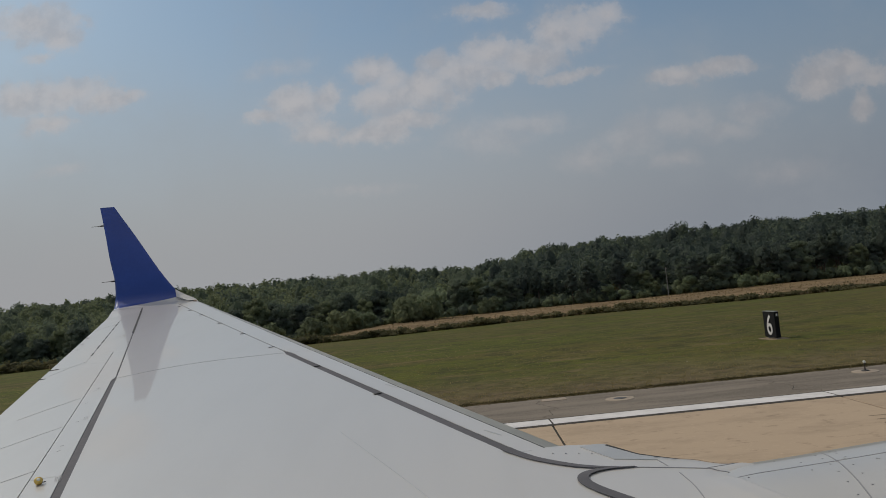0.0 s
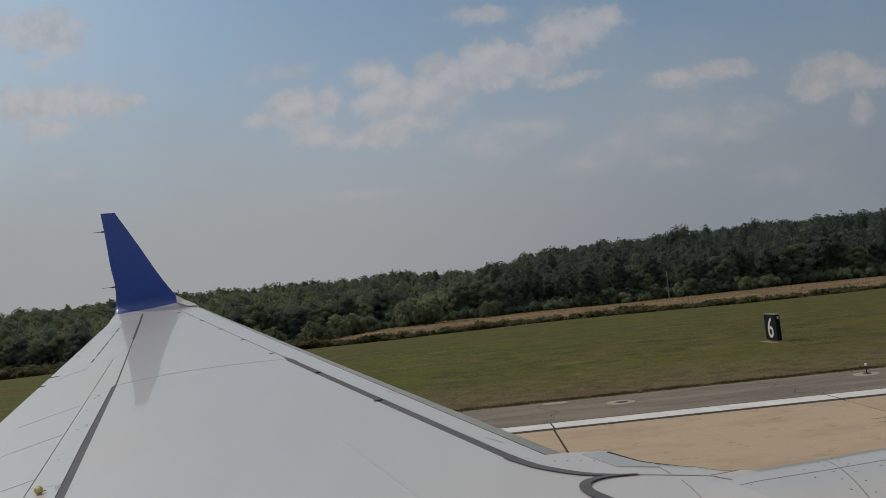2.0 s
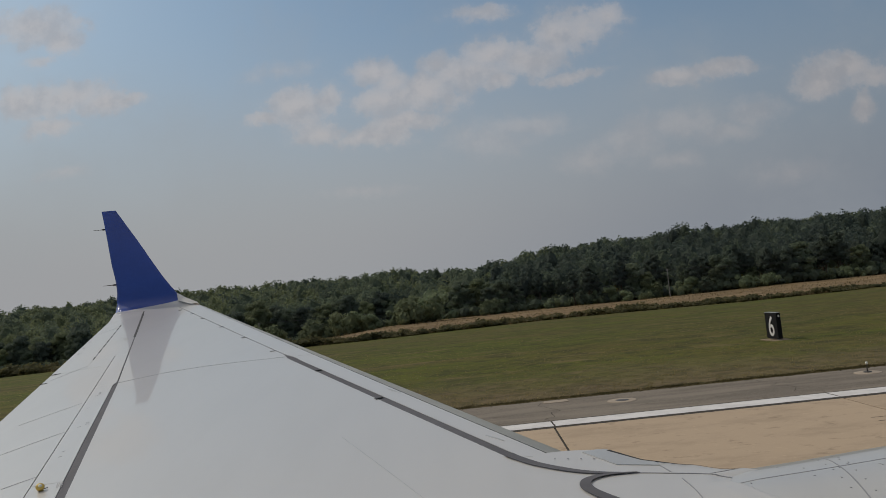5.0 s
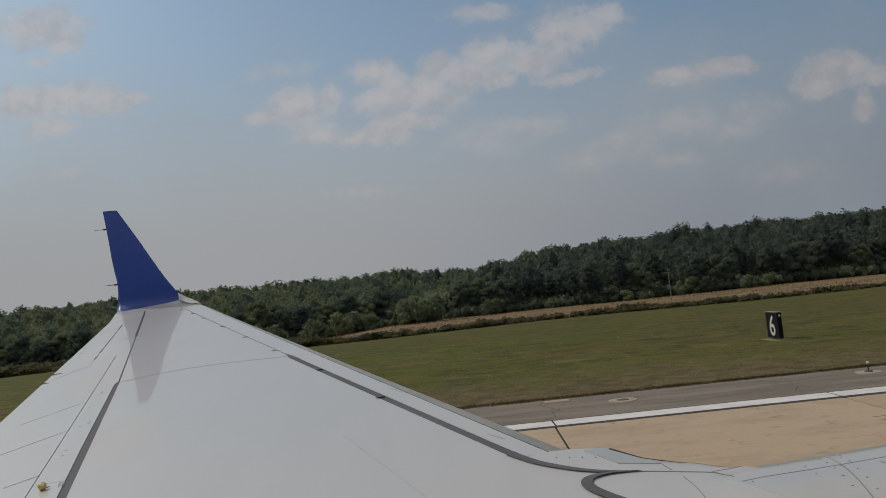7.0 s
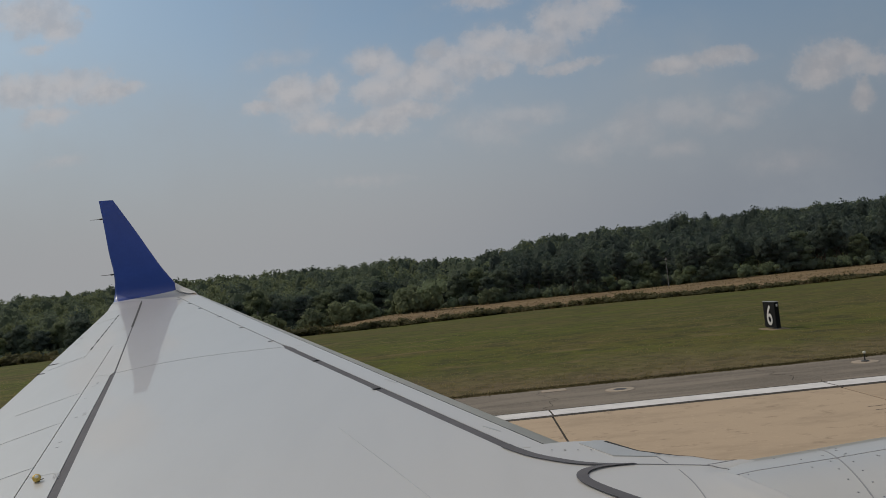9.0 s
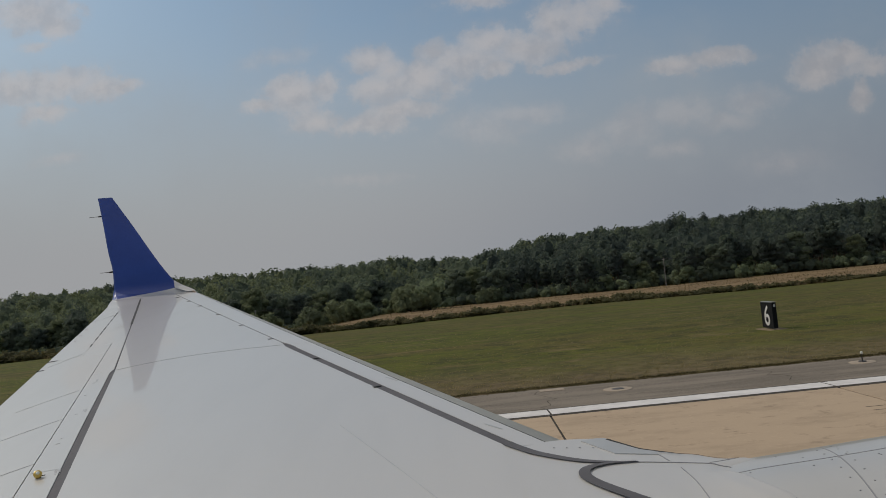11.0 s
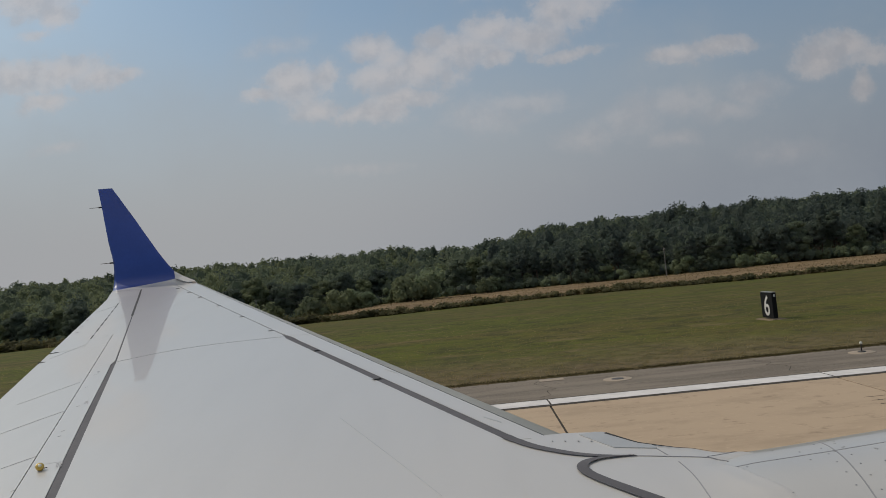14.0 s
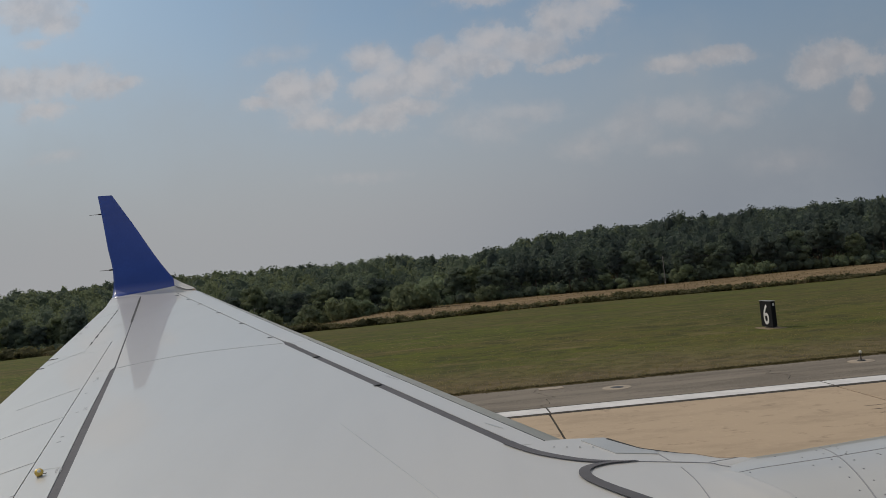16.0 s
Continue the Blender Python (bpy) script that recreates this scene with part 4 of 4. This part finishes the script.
POLES = (-74.0, 85.0, 244.0)
for x in POLES:
    utility_pole(x, 297.0)
for a, b in zip(POLES[:-1], POLES[1:]):
    for dy, dz in ((-1.1, 10.6), (1.1, 10.6), (0.0, 8.3)):
        cu = bpy.data.curves.new("power_cable", "CURVE")
        cu.dimensions, cu.bevel_depth, cu.bevel_resolution = "3D", 0.035, 1
        sp = cu.splines.new("POLY")
        sp.points.add(24)
        za, zb = float(land(a, 297.0)) + dz, float(land(b, 297.0)) + dz
        for i, p in enumerate(sp.points):
            t = i / 24
            p.co = (a + (b - a) * t, 297.0 + dy, za + (zb - za) * t - 3.2 * 4 * t * (1 - t) * 0.8, 1)
        cu.materials.append(M_WIRE)
        tagged(new("power_cable", cu), "thin dark sagging power cable between poles", "cable", "power cables")

# ---- runway lights, covers, marker ----
def edge_light(x):
    ob = empty("runway_edge_light", "small white runway edge light on a short stem", "light", "runway edge lights", (x, 24.5, -0.012))
    part("base", lathe("base", M_PAD, ((-0.1, 0.40), (0.012, 0.40), (0.02, 0.37)), 28), ob, "pale round concrete base")
    part("plate", lathe("plate", M_LID, ((0.0, 0.12), (0.045, 0.12), (0.055, 0.09)), 20), ob)
    part("stem", lathe("stem", M_LID, ((0.05, 0.018), (0.25, 0.016), (0.255, 0.035), (0.27, 0.035)), 12), ob)
    part("lens", lathe("lens", M_LENS, ((0.265, 0.034), (0.28, 0.045), (0.32, 0.045), (0.345, 0.030), (0.352, 0.008)), 16), ob, "white glass globe")


for x in (-48.0, 12.9, 73.9, 134.9):
    edge_light(x)


def cover(x, y):
    ob = empty("cable_pit_cover", "round concrete pit with a grey steel lid", "manhole", "pit covers", (x, y, -0.012))
    part("collar", lathe("collar", M_PAD, ((-0.1, 0.45), (0.010, 0.45), (0.016, 0.42)), 32), ob)
    part("lid", lathe("lid", M_LID, ((0.0, 0.2), (0.02, 0.2), (0.026, 0.18)), 28), ob)


for x in (5.0, -56.0, 66.0):
    cover(x, 24.0)
plate = tagged(new("ground_plate", box("ground_plate", M_PAD, 2.7, 3.5, 24.95, 25.4, -0.03, 0.004, 0.006)), "small pale concrete plate in the asphalt", "plate")

def distance_sign(x, label, numeral):
    sign = empty("distance_sign", label, "sign", "runway distance signs", (x, 42.5, float(land(x, 42.5))))
    part("pad", box("pad", M_SLAB_BROWN, -0.45, 0.6, -0.95, 0.95, -0.2, 0.03, 0.02), sign, "stained brown concrete pad")
    part("panel", box("panel", M_BLACK, -0.12, 0.12, -0.75, 0.75, 0.10, 1.50, 0.015), sign, "black box panel")
    part("cap", box("cap", M_STEEL, -0.13, 0.13, -0.76, 0.76, 1.502, 1.53, 0.008), sign, "grey metal cap")
    part("id_plate", box("id_plate", M_STRIPE, -0.03, 0.06, -0.758, -0.748, 1.26, 1.40), sign, "small white plate on the side")
    for dy in (-0.5, 0.5):
        part("leg", box("leg", M_STEEL, -0.04, 0.04, dy - 0.04, dy + 0.04, 0.0, 0.105), sign)
    if numeral:
        text = bpy.data.curves.new("numeral", "FONT")
        text.body, text.size, text.extrude, text.offset, text.align_x = numeral, 1.55, 0.004, 0.012, "CENTER"
        text.materials.append(M_STRIPE)
        digit = part("numeral", text, sign, "white digit six")
        digit.matrix_local = Matrix.Translation((-0.13, 0.0, 0.25)) @ Euler((radians(90), 0, radians(-90))).to_matrix().to_4x4()
    else:
        part("bar", box("bar", M_STRIPE, -0.13, -0.118, -0.12, 0.12, 0.4, 1.3), sign, "plain white bar")


distance_sign(17.6, "black runway distance sign with a white six", "6")
for x in (-287.0, -592.0):
    distance_sign(x, "black runway distance sign on a concrete pad", "")

# ---- the yard far behind: lorries, a shed, heaps and a mound ----
M_CREAM = material("cream_tank_paint", (0.55, 0.52, 0.44), 0.5)
M_SHED = material("white_boarding", (0.62, 0.62, 0.60), 0.7)
M_ROOF = material("grey_roof_sheet", (0.28, 0.27, 0.27), 0.6)
M_GLASS = material("dark_glass", (0.02, 0.025, 0.03), 0.1)
M_GRAVEL = material("pale_gravel", (0.42, 0.37, 0.31), 0.95, bump=0.6, bump_scale=2.0)


def lorry(x, y, turn, tank, label):
    ob = empty("tank_truck" if tank else "box_truck", label, "truck", "parked trucks", (x, y, float(land(x, y))))
    ob.rotation_euler = (0, 0, radians(turn))
    cab = part("cab", box("cab", M_SHED, 2.6, 4.6, -1.15, 1.15, 0.6, 2.7, 0.15), ob, "white driver's cab")
    part("windscreen", box("windscreen", M_GLASS, 4.58, 4.63, -1.0, 1.0, 1.7, 2.45, 0.01), cab)
    part("chassis", box("chassis", M_DARK, -4.4, 4.4, -0.5, 0.5, 0.55, 0.85, 0.03), ob)
    if tank:
        body = part("tank", lathe("tank", M_CREAM, ((-4.5, 0.5), (-4.4, 1.0), (-4.2, 1.1), (2.1, 1.1), (2.3, 1.0), (2.4, 0.5)), 24, "X"), ob, "cream cylindrical tank")
        body.location = (0, 0, 1.95)
        part("catwalk", box("catwalk", M_STEEL, -3.6, 1.6, -0.25, 0.25, 3.02, 3.1, 0.01), ob)
    else:
        part("body", box("body", M_CREAM, -4.5, 2.4, -1.2, 1.2, 0.9, 3.3, 0.05), ob, "cream box body")
    wheel = lathe("tyre", M_DARK, ((-0.14, 0.42), (-0.12, 0.48), (0.12, 0.48), (0.14, 0.42)), 20)
    for wx in (3.5, -2.4, -3.6):
        for wy in (-1.0, 1.0):
            tyre = part("tyre", wheel, ob)
            tyre.location, tyre.rotation_euler = (wx, wy, 0.48), (radians(90), 0, 0)


lorry(-782.0, 392.0, 4.0, True, "cream tank truck parked beside the airfield")
lorry(-760.0, 396.0, 2.0, True, "cream tank truck with a white cab on the track")
lorry(-800.0, 390.0, -6.0, False, "pale box truck parked on the track")
shed = empty("shed", "low white boarded shed with a grey gabled roof", "building", at=(-738.0, 410.0, float(land(-738.0, 410.0))))
part("wall", box("wall", M_SHED, -7, 7, -4, 4, 0, 3.2), shed, "white boarded wall")
part("roof", ([(-7.4, -4.5, 3.1), (7.4, -4.5, 3.1), (7.4, 0, 5.4), (-7.4, 0, 5.4), (-7.4, 4.5, 3.1), (7.4, 4.5, 3.1)], [(0, 1, 2, 3), (3, 2, 5, 4), (0, 3, 4), (1, 5, 2), (0, 4, 5, 1)], M_ROOF), shed)
part("door", box("door", M_ROOF, -1.4, 1.4, -4.06, -3.99, 0.0, 2.6, 0.01), shed)
hut = empty("equipment_hut", "small white equipment hut on the grassy mound", "hut", at=(-701.0, 385.0, float(land(-701.0, 385.0))))
part("wall", box("wall", M_SHED, -1.6, 1.6, -1.2, 1.2, 0, 2.6, 0.03), hut)
part("roof", box("roof", M_ROOF, -1.8, 1.8, -1.4, 1.4, 2.6, 2.75, 0.03), hut)
part("mast", lathe("mast", M_STEEL, ((2.7, 0.06), (5.2, 0.04)), 10), hut)
for x, y, r, h in ((-905.0, 400.0, 22.0, 8.0), (-940.0, 415.0, 28.0, 11.0), (-880.0, 385.0, 14.0, 5.0)):
    rings = [(h * (1 - t) ** 1.3 - 0.6, r * t + 0.4) for t in np.linspace(1.0, 0.0, 9)]
    heap = tagged(new("gravel_heap", lathe("gravel_heap", M_GRAVEL, rings, 40)), "pale grey-brown heap of gravel", "gravel heap", "gravel heaps")
    for v in heap.data.vertices:
        v.co *= 1.0 + 0.12 * noise.noise(v.co * 0.15 + Vector((x, y, 0)))
    heap.location = (x, y, float(land(x, y)))

# ---- cracks and patches ----
vs, fs = [], []


def crack(points, wd, z):
    for (ax, ay), (bx, by) in zip(points[:-1], points[1:]):
        d = Vector((bx - ax, by - ay, 0)).normalized()
        s = Vector((-d.y, d.x, 0)) * wd * random.uniform(0.6, 1.2)
        k = len(vs)
        vs.extend([(ax + s.x, ay + s.y, z), (ax - s.x, ay - s.y, z), (bx - s.x, by - s.y, z), (bx + s.x, by + s.y, z)])
        fs.append((k, k + 1, k + 2, k + 3))


JOINT0 = 2.46
for i in range(-6, 12):
    x, y, pts = JOINT0 + SLAB * i, 21.57, []
    while y < 25.7:
        pts.append((x, y))
        x, y = x + random.uniform(-0.35, 0.35), y + random.uniform(0.2, 0.5)
    crack(pts, 0.009, -0.008)
    x, y, pts = JOINT0 + SLAB * i + random.uniform(0, 4), random.uniform(22.2, 25.0), []
    for _ in range(random.randint(5, 22)):
        pts.append((x, y))
        x, y = x + random.uniform(0.15, 0.45), min(25.6, max(21.7, y + random.uniform(-0.16, 0.16)))
    crack(pts, 0.007, -0.008)
    for _ in range(2):
        x, y, pts = JOINT0 + SLAB * i + random.uniform(0, SLAB), random.uniform(21.8, 25.4), []
        for _ in range(random.randint(6, 14)):
            pts.append((x, y))
            x, y = x + random.uniform(0.2, 0.6), min(25.6, max(21.7, y + random.uniform(-0.08, 0.08)))
        crack(pts, 0.006, -0.008)
tagged(new("asphalt_cracks", mesh_from("asphalt_cracks", vs, fs, M_CRACK)), "thin dark wandering cracks in the asphalt", "crack", kind="stuff")

M_PATCH = material("tar_patch", (0.085, 0.075, 0.066), 0.9, spec=0.2)
for x, y, a, b in ((33.0, 18.9, 0.62, 0.22), (32.5, 17.4, 0.7, 0.26), (32.8, 15.9, 0.5, 0.3)):
    tagged(new("tar_patch", box("tar_patch", M_PATCH, x - a, x + a, y - b, y + b, -0.03, 0.006, 0.004)), "dark tar patch beside a runway joint", "patch", "tar patches")
SKEW = 0.032  # the cross joints lie a little aslant
vs, fs = [], []
for n in range(6):
    y = 17.6 - 0.42 * n
    crack([(9.2 - 0.05 * n, y), (10.0, y + 0.005), (10.7 - 0.05 * n, y)], 0.018, 0.003)
tagged(new("joint_cuts", mesh_from("joint_cuts", vs, fs, M_CRACK)), "short dark saw cuts across a runway joint", "saw cut", kind="stuff")
# ---- runway slabs and painted line, piece by piece ----
slab_mesh = box("slab", M_CONCRETE, 0.0, SLAB - 0.055, 0.0, SLAB - 0.03, -0.1, 0.0, 0.008)
for v in slab_mesh.vertices:
    v.co.x += SKEW * (v.co.y - SLAB)
line_mesh = box("stripe", M_STRIPE, 0.0, SLAB - 0.05, 20.66, 21.46, 0.0, 0.006)
for i in range(-12, 24):
    x = JOINT0 + 0.025 + SLAB * i
    if not RUN_X0 < x < RUN_X1 - SLAB:
        continue
    for row in range(5):
        ob = part("slab", slab_mesh, runway)
        ob.location = (x - SKEW * SLAB * row, 21.555 - SLAB * (row + 1), random.uniform(-0.003, 0.0))
    part("stripe", line_mesh, edge_line).location = (x, 0, 0)
